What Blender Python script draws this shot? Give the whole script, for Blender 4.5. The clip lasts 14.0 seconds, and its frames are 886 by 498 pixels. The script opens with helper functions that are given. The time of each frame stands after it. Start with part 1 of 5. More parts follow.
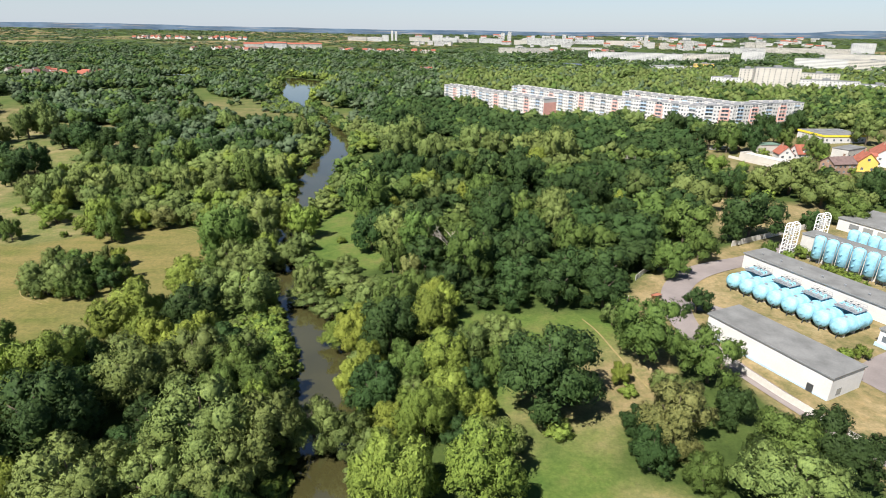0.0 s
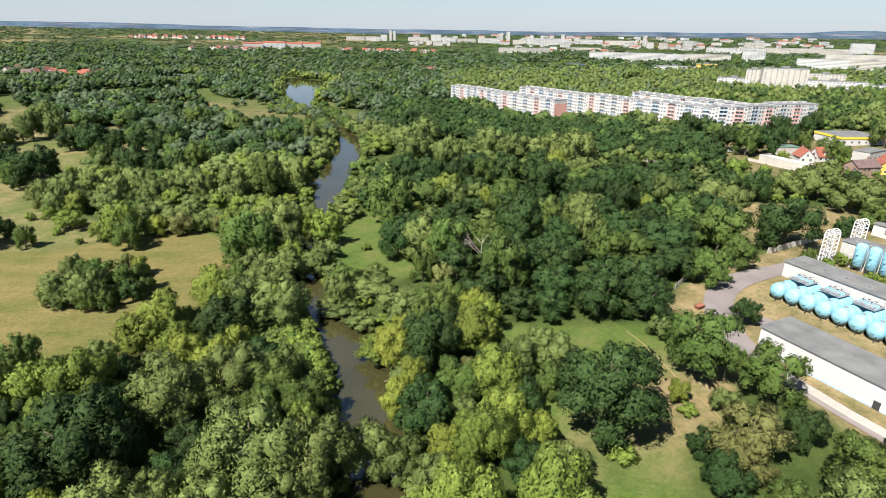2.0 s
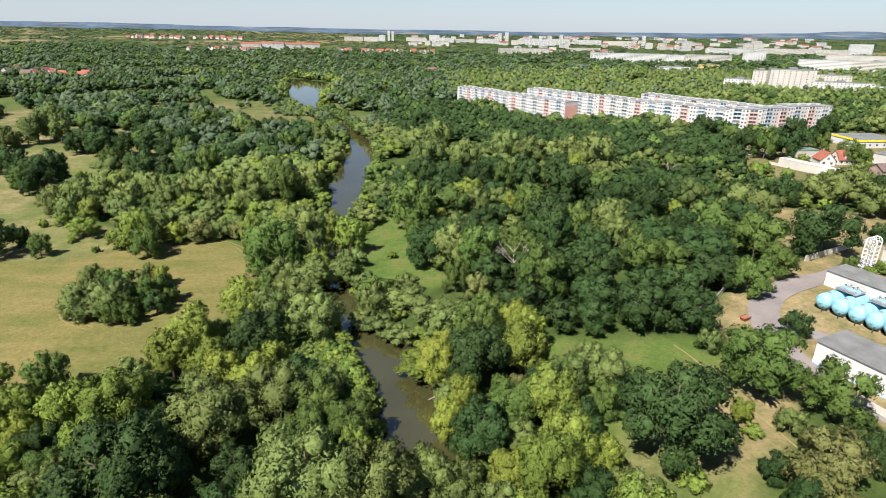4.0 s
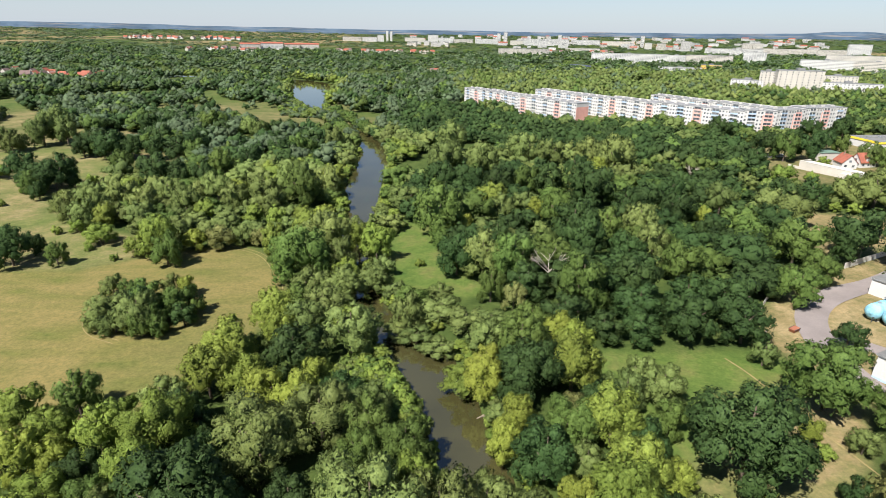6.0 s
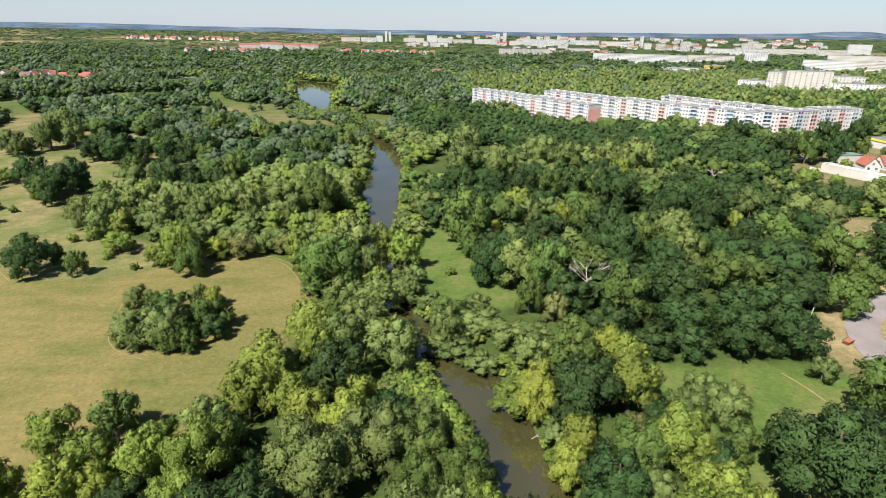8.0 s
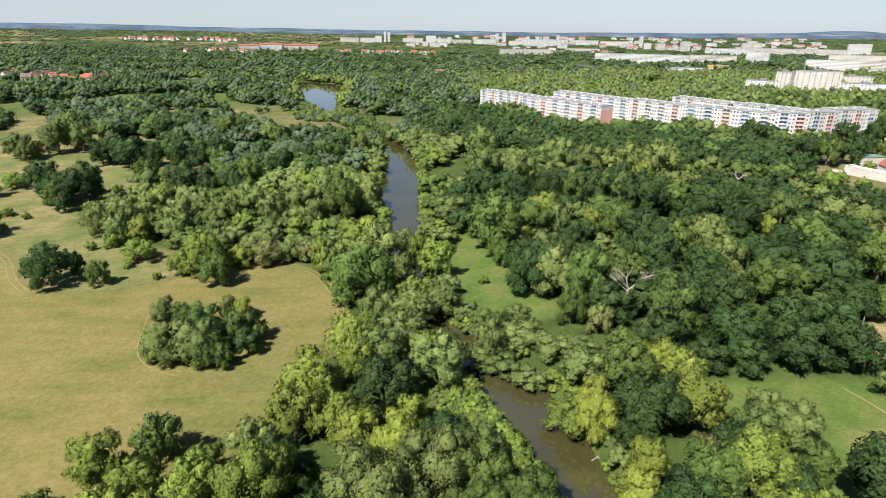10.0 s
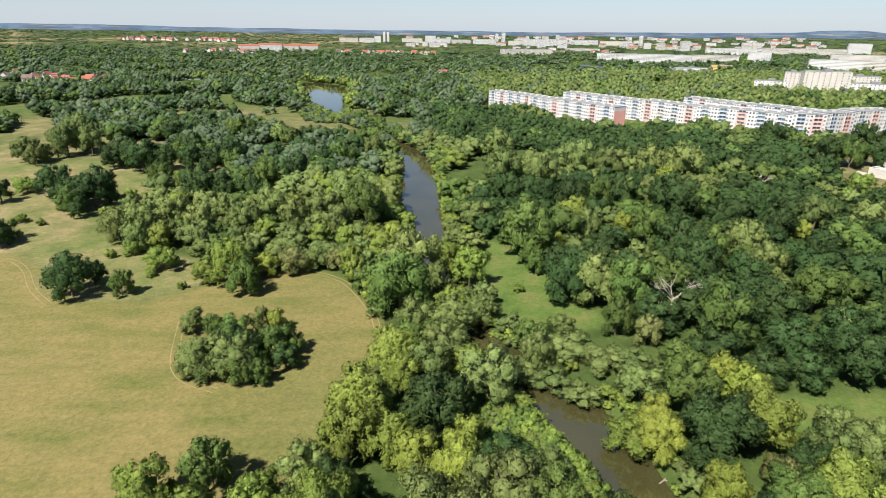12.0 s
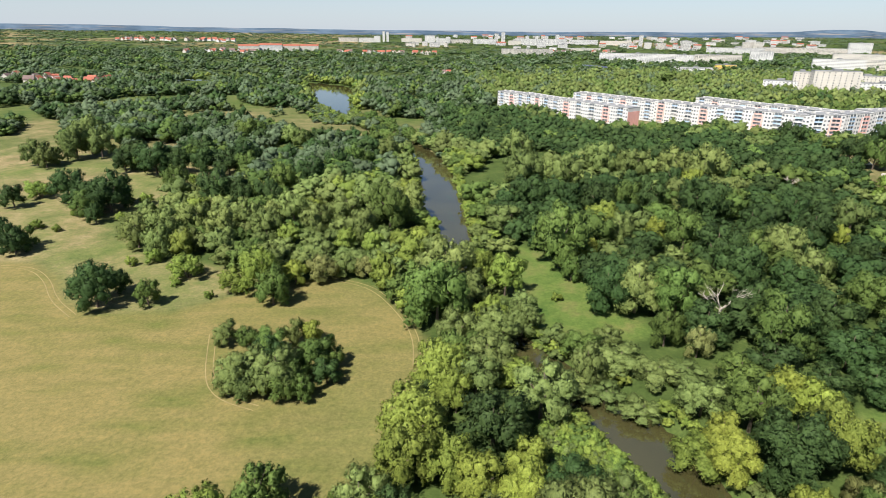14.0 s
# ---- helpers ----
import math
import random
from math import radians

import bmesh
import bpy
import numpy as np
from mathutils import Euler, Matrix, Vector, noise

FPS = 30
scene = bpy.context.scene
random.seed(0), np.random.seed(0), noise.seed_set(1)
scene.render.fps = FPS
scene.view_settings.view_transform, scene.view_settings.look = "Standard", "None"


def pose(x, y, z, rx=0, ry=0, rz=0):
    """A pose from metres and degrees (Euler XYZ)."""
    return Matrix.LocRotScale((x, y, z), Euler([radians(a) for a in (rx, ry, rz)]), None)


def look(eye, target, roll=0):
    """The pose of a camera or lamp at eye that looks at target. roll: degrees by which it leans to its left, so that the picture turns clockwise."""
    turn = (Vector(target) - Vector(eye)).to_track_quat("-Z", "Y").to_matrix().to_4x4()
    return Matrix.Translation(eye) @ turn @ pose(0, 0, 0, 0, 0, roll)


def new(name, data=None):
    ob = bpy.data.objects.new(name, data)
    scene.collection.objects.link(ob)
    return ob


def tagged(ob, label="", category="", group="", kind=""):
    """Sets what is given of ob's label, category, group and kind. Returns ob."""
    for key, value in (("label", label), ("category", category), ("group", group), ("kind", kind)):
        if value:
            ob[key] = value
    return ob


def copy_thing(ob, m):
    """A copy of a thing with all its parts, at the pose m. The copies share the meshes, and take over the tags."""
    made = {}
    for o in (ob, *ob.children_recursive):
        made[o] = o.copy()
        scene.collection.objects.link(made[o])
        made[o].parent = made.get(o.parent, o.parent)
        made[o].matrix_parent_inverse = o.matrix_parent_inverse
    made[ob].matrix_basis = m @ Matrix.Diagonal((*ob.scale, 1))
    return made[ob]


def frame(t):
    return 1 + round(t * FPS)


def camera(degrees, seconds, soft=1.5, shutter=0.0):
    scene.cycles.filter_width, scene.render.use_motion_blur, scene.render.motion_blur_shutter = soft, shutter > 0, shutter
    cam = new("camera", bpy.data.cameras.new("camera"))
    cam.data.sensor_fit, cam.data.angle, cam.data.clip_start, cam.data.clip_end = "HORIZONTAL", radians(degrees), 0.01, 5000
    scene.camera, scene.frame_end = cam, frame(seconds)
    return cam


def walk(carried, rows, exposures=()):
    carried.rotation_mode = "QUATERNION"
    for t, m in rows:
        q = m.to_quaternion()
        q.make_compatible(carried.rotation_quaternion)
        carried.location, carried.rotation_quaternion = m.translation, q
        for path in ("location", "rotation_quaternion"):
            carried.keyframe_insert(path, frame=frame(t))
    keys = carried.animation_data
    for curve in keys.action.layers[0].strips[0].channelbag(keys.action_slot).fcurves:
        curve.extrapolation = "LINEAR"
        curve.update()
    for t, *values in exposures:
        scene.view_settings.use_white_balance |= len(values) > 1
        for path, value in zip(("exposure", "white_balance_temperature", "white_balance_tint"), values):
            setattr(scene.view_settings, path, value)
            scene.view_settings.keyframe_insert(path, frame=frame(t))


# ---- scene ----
# ---- camera and flight ----
cam = camera(76.4, 14.0, soft=0.92)
METRES, EYE, TILT, LEAN, TURN = 90.9, 74.6, 0.35, -1.65, 0.0
ROWS = [
    (0.0, 0.0, 0.0, 0.0, -0.36, -21.63, 0.9),
    (0.5, -0.0303, 0.0165, 0.0015, -0.44, -21.64, 0.88),
    (1.0, -0.0629, 0.0343, 0.0032, -0.53, -21.65, 0.85),
    (1.5, -0.0927, 0.0509, 0.0053, -0.62, -21.65, 0.84),
    (2.0, -0.1245, 0.0689, 0.0073, -0.71, -21.67, 0.83),
    (2.5, -0.1541, 0.0855, 0.009, -0.8, -21.66, 0.81),
    (3.0, -0.186, 0.1037, 0.0112, -0.89, -21.66, 0.8),
    (5.5, -0.3393, 0.1878, 0.0205, -1.34, -21.65, 0.78),
    (6.0, -0.3714, 0.2057, 0.0222, -1.42, -21.65, 0.78),
    (6.5, -0.4013, 0.2225, 0.024, -1.5, -21.65, 0.79),
    (7.0, -0.4337, 0.241, 0.0256, -1.6, -21.65, 0.8),
    (7.5, -0.4634, 0.2576, 0.0273, -1.66, -21.65, 0.81),
    (8.0, -0.4958, 0.276, 0.0287, -1.74, -21.64, 0.82),
    (10.5, -0.6518, 0.3636, 0.037, -2.11, -21.64, 0.93),
    (11.0, -0.6842, 0.3814, 0.0384, -2.18, -21.64, 0.95),
    (11.5, -0.7142, 0.398, 0.0398, -2.26, -21.64, 0.97),
    (12.0, -0.7468, 0.416, 0.0413, -2.33, -21.65, 0.97),
    (12.5, -0.777, 0.4325, 0.0426, -2.39, -21.66, 0.98),
    (13.0, -0.81, 0.4508, 0.0441, -2.45, -21.66, 0.99),
    (13.5, -0.8401, 0.4677, 0.0457, -2.52, -21.67, 1.02),
    (14.0, -0.8727, 0.4859, 0.0474, -2.59, -21.68, 1.04),
]
walk(cam, [(t, pose(-2.15, 0, EYE, TILT, LEAN, TURN) @ pose(METRES * x, METRES * y, METRES * z, 90 + pitch, roll, yaw)) for t, x, y, z, yaw, pitch, roll in ROWS])

# ---- sky, sun, exposure ----
SUN_FROM = Vector((-0.63, -0.76, 1.32)).normalized()
world = bpy.data.worlds.new("sky")
scene.world = world
world.use_nodes = True
wn, wl = world.node_tree.nodes, world.node_tree.links
sky = wn.new("ShaderNodeTexSky")
sky.sky_type = "NISHITA"
sky.sun_disc = False
sky.sun_elevation = math.asin(SUN_FROM.z)
sky.sun_rotation = math.atan2(SUN_FROM.x, SUN_FROM.y)
sky.air_density, sky.dust_density, sky.ozone_density, sky.altitude = 0.8, 0.0, 2.2, 100
haze = wn.new("ShaderNodeMix")  # a thin summer haze low in the clear sky
haze.data_type = "RGBA"
haze.inputs["B"].default_value = (5.1, 5.75, 6.6, 1)
up = wn.new("ShaderNodeSeparateXYZ")
wl.new(wn.new("ShaderNodeTexCoord").outputs["Generated"], up.inputs[0])
fade = wn.new("ShaderNodeMapRange")
fade.inputs["From Max"].default_value, fade.inputs["To Min"].default_value, fade.inputs["To Max"].default_value = 0.13, 0.90, 0.0
wl.new(up.outputs["Z"], fade.inputs["Value"])
wl.new(fade.outputs[0], haze.inputs["Factor"])
wl.new(sky.outputs[0], haze.inputs["A"])
wl.new(haze.outputs["Result"], wn["Background"].inputs[0])
wn["Background"].inputs[1].default_value = 0.054
sun_data = bpy.data.lights.new("sun", "SUN")
sun_data.energy, sun_data.angle, sun_data.color = 5.0, radians(0.53), (1.0, 0.96, 0.90)
sun = new("sun", sun_data)
sun.matrix_world = look(SUN_FROM * 400, (0, 0, 0))
scene.view_settings.exposure = 1.04


# ---- materials ----
def nodes(name, rough=0.8, spec=0.3):
    """A node material and its shader; mats are kept by name."""
    m = bpy.data.materials.new(name)
    m.use_nodes = True
    b = m.node_tree.nodes["Principled BSDF"]
    b.inputs["Roughness"].default_value = rough
    b.inputs["Specular IOR Level"].default_value = spec
    return m, m.node_tree.nodes, m.node_tree.links, b


def ramp(N, L, fac, stops):
    r = N.new("ShaderNodeValToRGB")
    while len(r.color_ramp.elements) < len(stops):
        r.color_ramp.elements.new(0.5)
    for e, (p, c) in zip(r.color_ramp.elements, stops):
        e.position, e.color = p, (*c, 1)
    L.new(fac, r.inputs[0])
    return r.outputs[0]


def noise_tex(N, L, scale, detail=4, coords="Object", rough=0.55, stretch=None):
    tc = N.new("ShaderNodeTexCoord")
    n = N.new("ShaderNodeTexNoise")
    n.inputs["Scale"].default_value, n.inputs["Detail"].default_value, n.inputs["Roughness"].default_value = scale, detail, rough
    src = tc.outputs[coords]
    if stretch:
        mp = N.new("ShaderNodeMapping")
        mp.inputs["Scale"].default_value, mp.inputs["Rotation"].default_value = stretch[:3], (0, 0, stretch[3])
        L.new(src, mp.inputs[0])
        src = mp.outputs[0]
    L.new(src, n.inputs["Vector"])
    return n.outputs["Fac"]


def mix(N, L, fac, a, b, mode="MIX"):
    m = N.new("ShaderNodeMix")
    m.data_type, m.blend_type = "RGBA", mode
    for sock, val in ((m.inputs["Factor"], fac), (m.inputs["A"], a), (m.inputs["B"], b)):
        if isinstance(val, bpy.types.NodeSocket):
            L.new(val, sock)
        elif isinstance(val, (tuple, list)):
            sock.default_value = (*val, 1)
        else:
            sock.default_value = val
    return m.outputs["Result"]


def calc(N, L, op, a, b=0.0, clamp=False):
    m = N.new("ShaderNodeMath")
    m.operation, m.use_clamp = op, clamp
    for sock, val in zip(m.inputs, (a, b)):
        if isinstance(val, bpy.types.NodeSocket):
            L.new(val, sock)
        else:
            sock.default_value = val
    return m.outputs[0]


def bump(N, L, b, height, strength=0.4, dist=0.05):
    n = N.new("ShaderNodeBump")
    n.inputs["Strength"].default_value, n.inputs["Distance"].default_value = strength, dist
    L.new(height, n.inputs["Height"])
    L.new(n.outputs[0], b.inputs["Normal"])


def worn(name, colour, rough=0.75, spread=0.18, scale=0.6, fine=9.0, metal=0.0, spec=0.3):
    """A painted, cast or rolled surface with stains at a large scale and grain at a small one."""
    m, N, L, b = nodes(name, rough, spec)
    b.inputs["Metallic"].default_value = metal
    lo, hi = [c * (1 - spread) for c in colour], [min(1, c * (1 + spread * 0.6)) for c in colour]
    big = ramp(N, L, noise_tex(N, L, scale, 5), [(0.3, lo), (0.65, hi)])
    grain = ramp(N, L, noise_tex(N, L, fine, 3), [(0.3, (0.82, 0.82, 0.82)), (0.7, (1, 1, 1))])
    L.new(mix(N, L, 0.7, big, grain, "MULTIPLY"), b.inputs["Base Color"])
    bump(N, L, b, noise_tex(N, L, fine, 4), 0.25, 0.03)
    return m


LEAF = {  # base colours of foliage: deep tone, light tone
    "oak": ((0.023, 0.048, 0.015), (0.060, 0.100, 0.029)),
    "ash": ((0.056, 0.094, 0.022), (0.126, 0.182, 0.044)),
    "chestnut": ((0.122, 0.134, 0.042), (0.216, 0.218, 0.076)),
    "willow": ((0.098, 0.134, 0.040), (0.186, 0.228, 0.066)),
    "poplar": ((0.112, 0.155, 0.029), (0.226, 0.283, 0.055)),
    "lime": ((0.148, 0.184, 0.031), (0.274, 0.318, 0.060)),
    "sage": ((0.082, 0.116, 0.034), (0.170, 0.212, 0.064)),
    "shrub": ((0.098, 0.146, 0.026), (0.210, 0.272, 0.056)),
    # grey-green: the haze of distance is put into this leaf colour
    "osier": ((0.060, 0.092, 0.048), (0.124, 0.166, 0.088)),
}


def leaf_material(kind, joined, solid=False):
    """Foliage: loose outer leaves, or the dense leafage inside a crown (solid)."""
    m, N, L, b = nodes(f"{kind}_leaves" + ("_far" if joined else "") + ("_inner" if solid else ""), 0.65, 0.12)
    dark, light = LEAF[kind]
    geo = N.new("ShaderNodeNewGeometry")
    each = geo.outputs["Random Per Island"]
    if joined:
        at = N.new("ShaderNodeAttribute")
        at.attribute_name = "tint"
        whole = at.outputs["Fac"]
    else:
        whole = N.new("ShaderNodeObjectInfo").outputs["Random"]
    k = 1.0 if joined else 6.5  # crowns of single trees are modelled one unit wide
    clump, leaf = noise_tex(N, L, 0.5 * k, 3), noise_tex(N, L, (1.7 if joined else 3.4) * k, 6, rough=0.82)
    f = calc(N, L, "ADD", calc(N, L, "MULTIPLY", each, 0.34), calc(N, L, "MULTIPLY", clump, 0.42))
    col = mix(N, L, calc(N, L, "ADD", f, 0.09, True), dark, light)
    # shade in the gaps between leaves, painted into the colour as dark specks
    gap_shade = ramp(N, L, leaf, [(0.36, (0.44, 0.47, 0.46)), (0.49, (0.95, 0.96, 0.95)), (0.62, (1.24, 1.20, 1.14))])
    col = mix(N, L, 1.0, col, gap_shade, "MULTIPLY")
    hsv = N.new("ShaderNodeHueSaturation")
    L.new(col, hsv.inputs["Color"])
    L.new(calc(N, L, "ADD", 0.489, calc(N, L, "MULTIPLY", whole, 0.022)), hsv.inputs["Hue"])
    L.new(calc(N, L, "ADD", 0.74 if joined else 0.80, calc(N, L, "MULTIPLY", calc(N, L, "FRACT", calc(N, L, "MULTIPLY", whole, 7.3)), 0.46 if joined else 0.44)), hsv.inputs["Value"])
    L.new(hsv.outputs[0], b.inputs["Base Color"])
    bump(N, L, b, leaf, 0.9, 0.35 / k)
    tr = N.new("ShaderNodeBsdfTranslucent")
    L.new(hsv.outputs[0], tr.inputs[0])
    ms = N.new("ShaderNodeMixShader")
    ms.inputs[0].default_value = 0.11
    L.new(b.outputs[0], ms.inputs[1])
    L.new(tr.outputs[0], ms.inputs[2])
    if solid:
        L.new(ms.outputs[0], N["Material Output"].inputs[0])
        return m
    # each clump is broken up into leaves with air between them
    vo = N.new("ShaderNodeTexVoronoi")
    vo.inputs["Scale"].default_value = 2.1 if joined else 4.6 * k
    L.new(N.new("ShaderNodeTexCoord").outputs["Object"], vo.inputs["Vector"])
    air = calc(N, L, "GREATER_THAN", vo.outputs["Distance"], 0.56)
    cut = N.new("ShaderNodeMixShader")
    L.new(air, cut.inputs[0])
    L.new(ms.outputs[0], cut.inputs[1])
    L.new(N.new("ShaderNodeBsdfTransparent").outputs[0], cut.inputs[2])
    L.new(cut.outputs[0], N["Material Output"].inputs[0])
    return m


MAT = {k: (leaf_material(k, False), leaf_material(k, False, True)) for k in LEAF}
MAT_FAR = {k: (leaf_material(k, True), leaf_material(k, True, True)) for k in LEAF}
BARK = worn("bark", (0.13, 0.10, 0.075), 0.9, 0.35, 1.5, 14)
DEADWOOD = worn("wet_dead_wood", (0.20, 0.165, 0.125), 0.85, 0.3, 1.5, 14)
BARK_PALE = worn("dead_wood", (0.36, 0.32, 0.27), 0.85, 0.3, 1.5, 14)
WHITE = worn("white_plaster", (0.58, 0.565, 0.545), 0.85, 0.08, 0.12, 3)
CREAM = worn("cream_plaster", (0.53, 0.49, 0.43), 0.85, 0.10, 0.12, 3)
GREYWALL = worn("grey_concrete", (0.50, 0.48, 0.45), 0.85, 0.16, 0.15, 3)
PINK = worn("salmon_panel", (0.76, 0.40, 0.34), 0.85, 0.10, 0.2, 3)
YELLOW = worn("yellow_plaster", (0.72, 0.47, 0.11), 0.85, 0.12, 0.2, 3)
BLUEPANEL = worn("blue_panel", (0.40, 0.52, 0.66), 0.6, 0.12, 0.4, 3)
FELT = worn("roofing_felt", (0.17, 0.17, 0.165), 0.9, 0.25, 0.22, 2.2)
FELT_PALE = worn("gravel_roof", (0.21, 0.215, 0.22), 0.9, 0.2, 0.1, 2.0)
RED_TILE = worn("red_roof_tile", (0.30, 0.10, 0.065), 0.85, 0.25, 0.6, 5)
DARK_TILE = worn("dark_roof_tile", (0.16, 0.11, 0.10), 0.85, 0.25, 0.6, 5)
BRICKWALL = worn("clinker_wall", (0.32, 0.21, 0.15), 0.9, 0.25, 0.5, 6)
TANKBLUE = worn("pale_blue_tank_paint", (0.26, 0.52, 0.63), 0.65, 0.30, 0.7, 4, 0.0, 0.3)
STEEL = worn("galvanised_steel", (0.42, 0.43, 0.44), 0.5, 0.2, 1.0, 8, 0.6)
DARKSTEEL = worn("dark_steel", (0.07, 0.075, 0.08), 0.5, 0.2, 1.0, 8, 0.3)
WHITESTEEL = worn("white_painted_steel", (0.80, 0.80, 0.78), 0.5, 0.08, 0.8, 6)
ASPHALT = worn("asphalt", (0.215, 0.185, 0.175), 0.92, 0.2, 0.12, 2.5)
SANDPATH = worn("dry_track", (0.235, 0.188, 0.080), 0.95, 0.25, 0.4, 3)
CONCRETE = worn("concrete_fence", (0.56, 0.53, 0.48), 0.9, 0.15, 0.4, 4)
GREENROOF = worn("green_sheet_roof", (0.13, 0.20, 0.15), 0.6, 0.15, 0.4, 4)
STRIPE = worn("yellow_fascia", (0.80, 0.62, 0.06), 0.6, 0.08, 0.4, 4)
SOLAR = worn("dark_blue_glass", (0.09, 0.10, 0.15), 0.3, 0.15, 0.1, 2)
RUST = worn("red_skip_paint", (0.32, 0.125, 0.075), 0.6, 0.2, 0.8, 5)


def pane_material():
    m, N, L, b = nodes("window_glass", 0.08, 0.6)
    rnd = N.new("ShaderNodeObjectInfo").outputs["Random"]
    L.new(ramp(N, L, rnd, [(0.0, (0.05, 0.06, 0.07)), (0.6, (0.13, 0.145, 0.16)), (1.0, (0.34, 0.33, 0.31))]), b.inputs["Base Color"])
    return m


GLASS = pane_material()


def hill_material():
    """Wooded hills with strips of ripe fields, many kilometres off; their haze is painted in as blue."""
    m, N, L, b = nodes("hazy_far_hills", 0.95, 0.1)
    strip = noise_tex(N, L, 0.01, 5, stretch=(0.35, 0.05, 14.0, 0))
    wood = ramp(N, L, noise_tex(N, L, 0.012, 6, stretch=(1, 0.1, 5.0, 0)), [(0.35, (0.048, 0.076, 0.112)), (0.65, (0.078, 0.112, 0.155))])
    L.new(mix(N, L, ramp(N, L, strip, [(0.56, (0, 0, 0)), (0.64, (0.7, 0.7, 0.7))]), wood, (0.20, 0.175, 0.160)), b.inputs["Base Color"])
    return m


RIDGE = hill_material()


def water_material():
    m, N, L, b = nodes("river_water", 0.03, 1.0)
    tone = ramp(N, L, noise_tex(N, L, 0.05, 3), [(0.35, (0.040, 0.037, 0.014)), (0.7, (0.055, 0.050, 0.019))])
    weed = ramp(N, L, noise_tex(N, L, 0.16, 6, stretch=(1.6, 0.6, 1, 0.3)), [(0.62, (0, 0, 0)), (0.72, (1, 1, 1))])
    L.new(mix(N, L, calc(N, L, "MULTIPLY", weed, 0.55), tone, (0.042, 0.054, 0.022)), b.inputs["Base Color"])
    b.inputs["IOR"].default_value = 1.75
    bump(N, L, b, noise_tex(N, L, 0.8, 5), 0.2, 0.07)
    return m


WATER = water_material()


def ground_material():
    """Cover by the weights in the attribute: r mown hay, g dry grass, b lush grass; the rest is rough floor under the trees."""
    m, N, L, b = nodes("ground_cover", 0.95, 0.15)
    at = N.new("ShaderNodeAttribute")
    at.attribute_name = "cover"
    sep = N.new("ShaderNodeSeparateColor")
    L.new(at.outputs["Color"], sep.inputs[0])
    patch, fine, broad = noise_tex(N, L, 0.085, 10, rough=0.68), noise_tex(N, L, 1.3, 8, rough=0.75), noise_tex(N, L, 0.022, 4)
    ragged = noise_tex(N, L, 0.22, 8, rough=0.7)
    swath = noise_tex(N, L, 0.09, 5, stretch=(0.55, 1.6, 1, 0.12))
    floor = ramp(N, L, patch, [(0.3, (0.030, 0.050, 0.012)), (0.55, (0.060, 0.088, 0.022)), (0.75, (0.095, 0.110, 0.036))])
    hay = ramp(N, L, calc(N, L, "ADD", calc(N, L, "MULTIPLY", swath, 0.55), calc(N, L, "MULTIPLY", broad, 0.5)),
               [(0.36, (0.108, 0.120, 0.032)), (0.46, (0.150, 0.137, 0.046)), (0.56, (0.190, 0.156, 0.060)), (0.70, (0.168, 0.142, 0.050))])
    dry = ramp(N, L, patch, [(0.3, (0.125, 0.120, 0.048)), (0.5, (0.225, 0.175, 0.090)), (0.7, (0.34, 0.26, 0.150))])
    lush = ramp(N, L, patch, [(0.3, (0.050, 0.094, 0.019)), (0.5, (0.090, 0.130, 0.030)), (0.70, (0.142, 0.138, 0.050))])
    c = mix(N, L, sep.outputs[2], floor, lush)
    worn_in = calc(N, L, "ADD", sep.outputs[1], calc(N, L, "MULTIPLY", calc(N, L, "SUBTRACT", ragged, 0.5), calc(N, L, "MULTIPLY", sep.outputs[1], 2.6)), True)
    c = mix(N, L, worn_in, c, dry)
    c = mix(N, L, sep.outputs[0], c, hay)
    tuft = noise_tex(N, L, 0.55, 7, rough=0.8)
    c = mix(N, L, 0.75, c, ramp(N, L, tuft, [(0.34, (0.70, 0.76, 0.70)), (0.52, (1.0, 1.0, 1.0)), (0.68, (1.28, 1.16, 1.10))]), "MULTIPLY")
    grain = ramp(N, L, fine, [(0.32, (0.62, 0.66, 0.60)), (0.68, (1.14, 1.10, 1.06))])
    L.new(mix(N, L, 0.8, c, grain, "MULTIPLY"), b.inputs["Base Color"])
    bump(N, L, b, fine, 0.5, 0.2)
    return m


GROUND = ground_material()


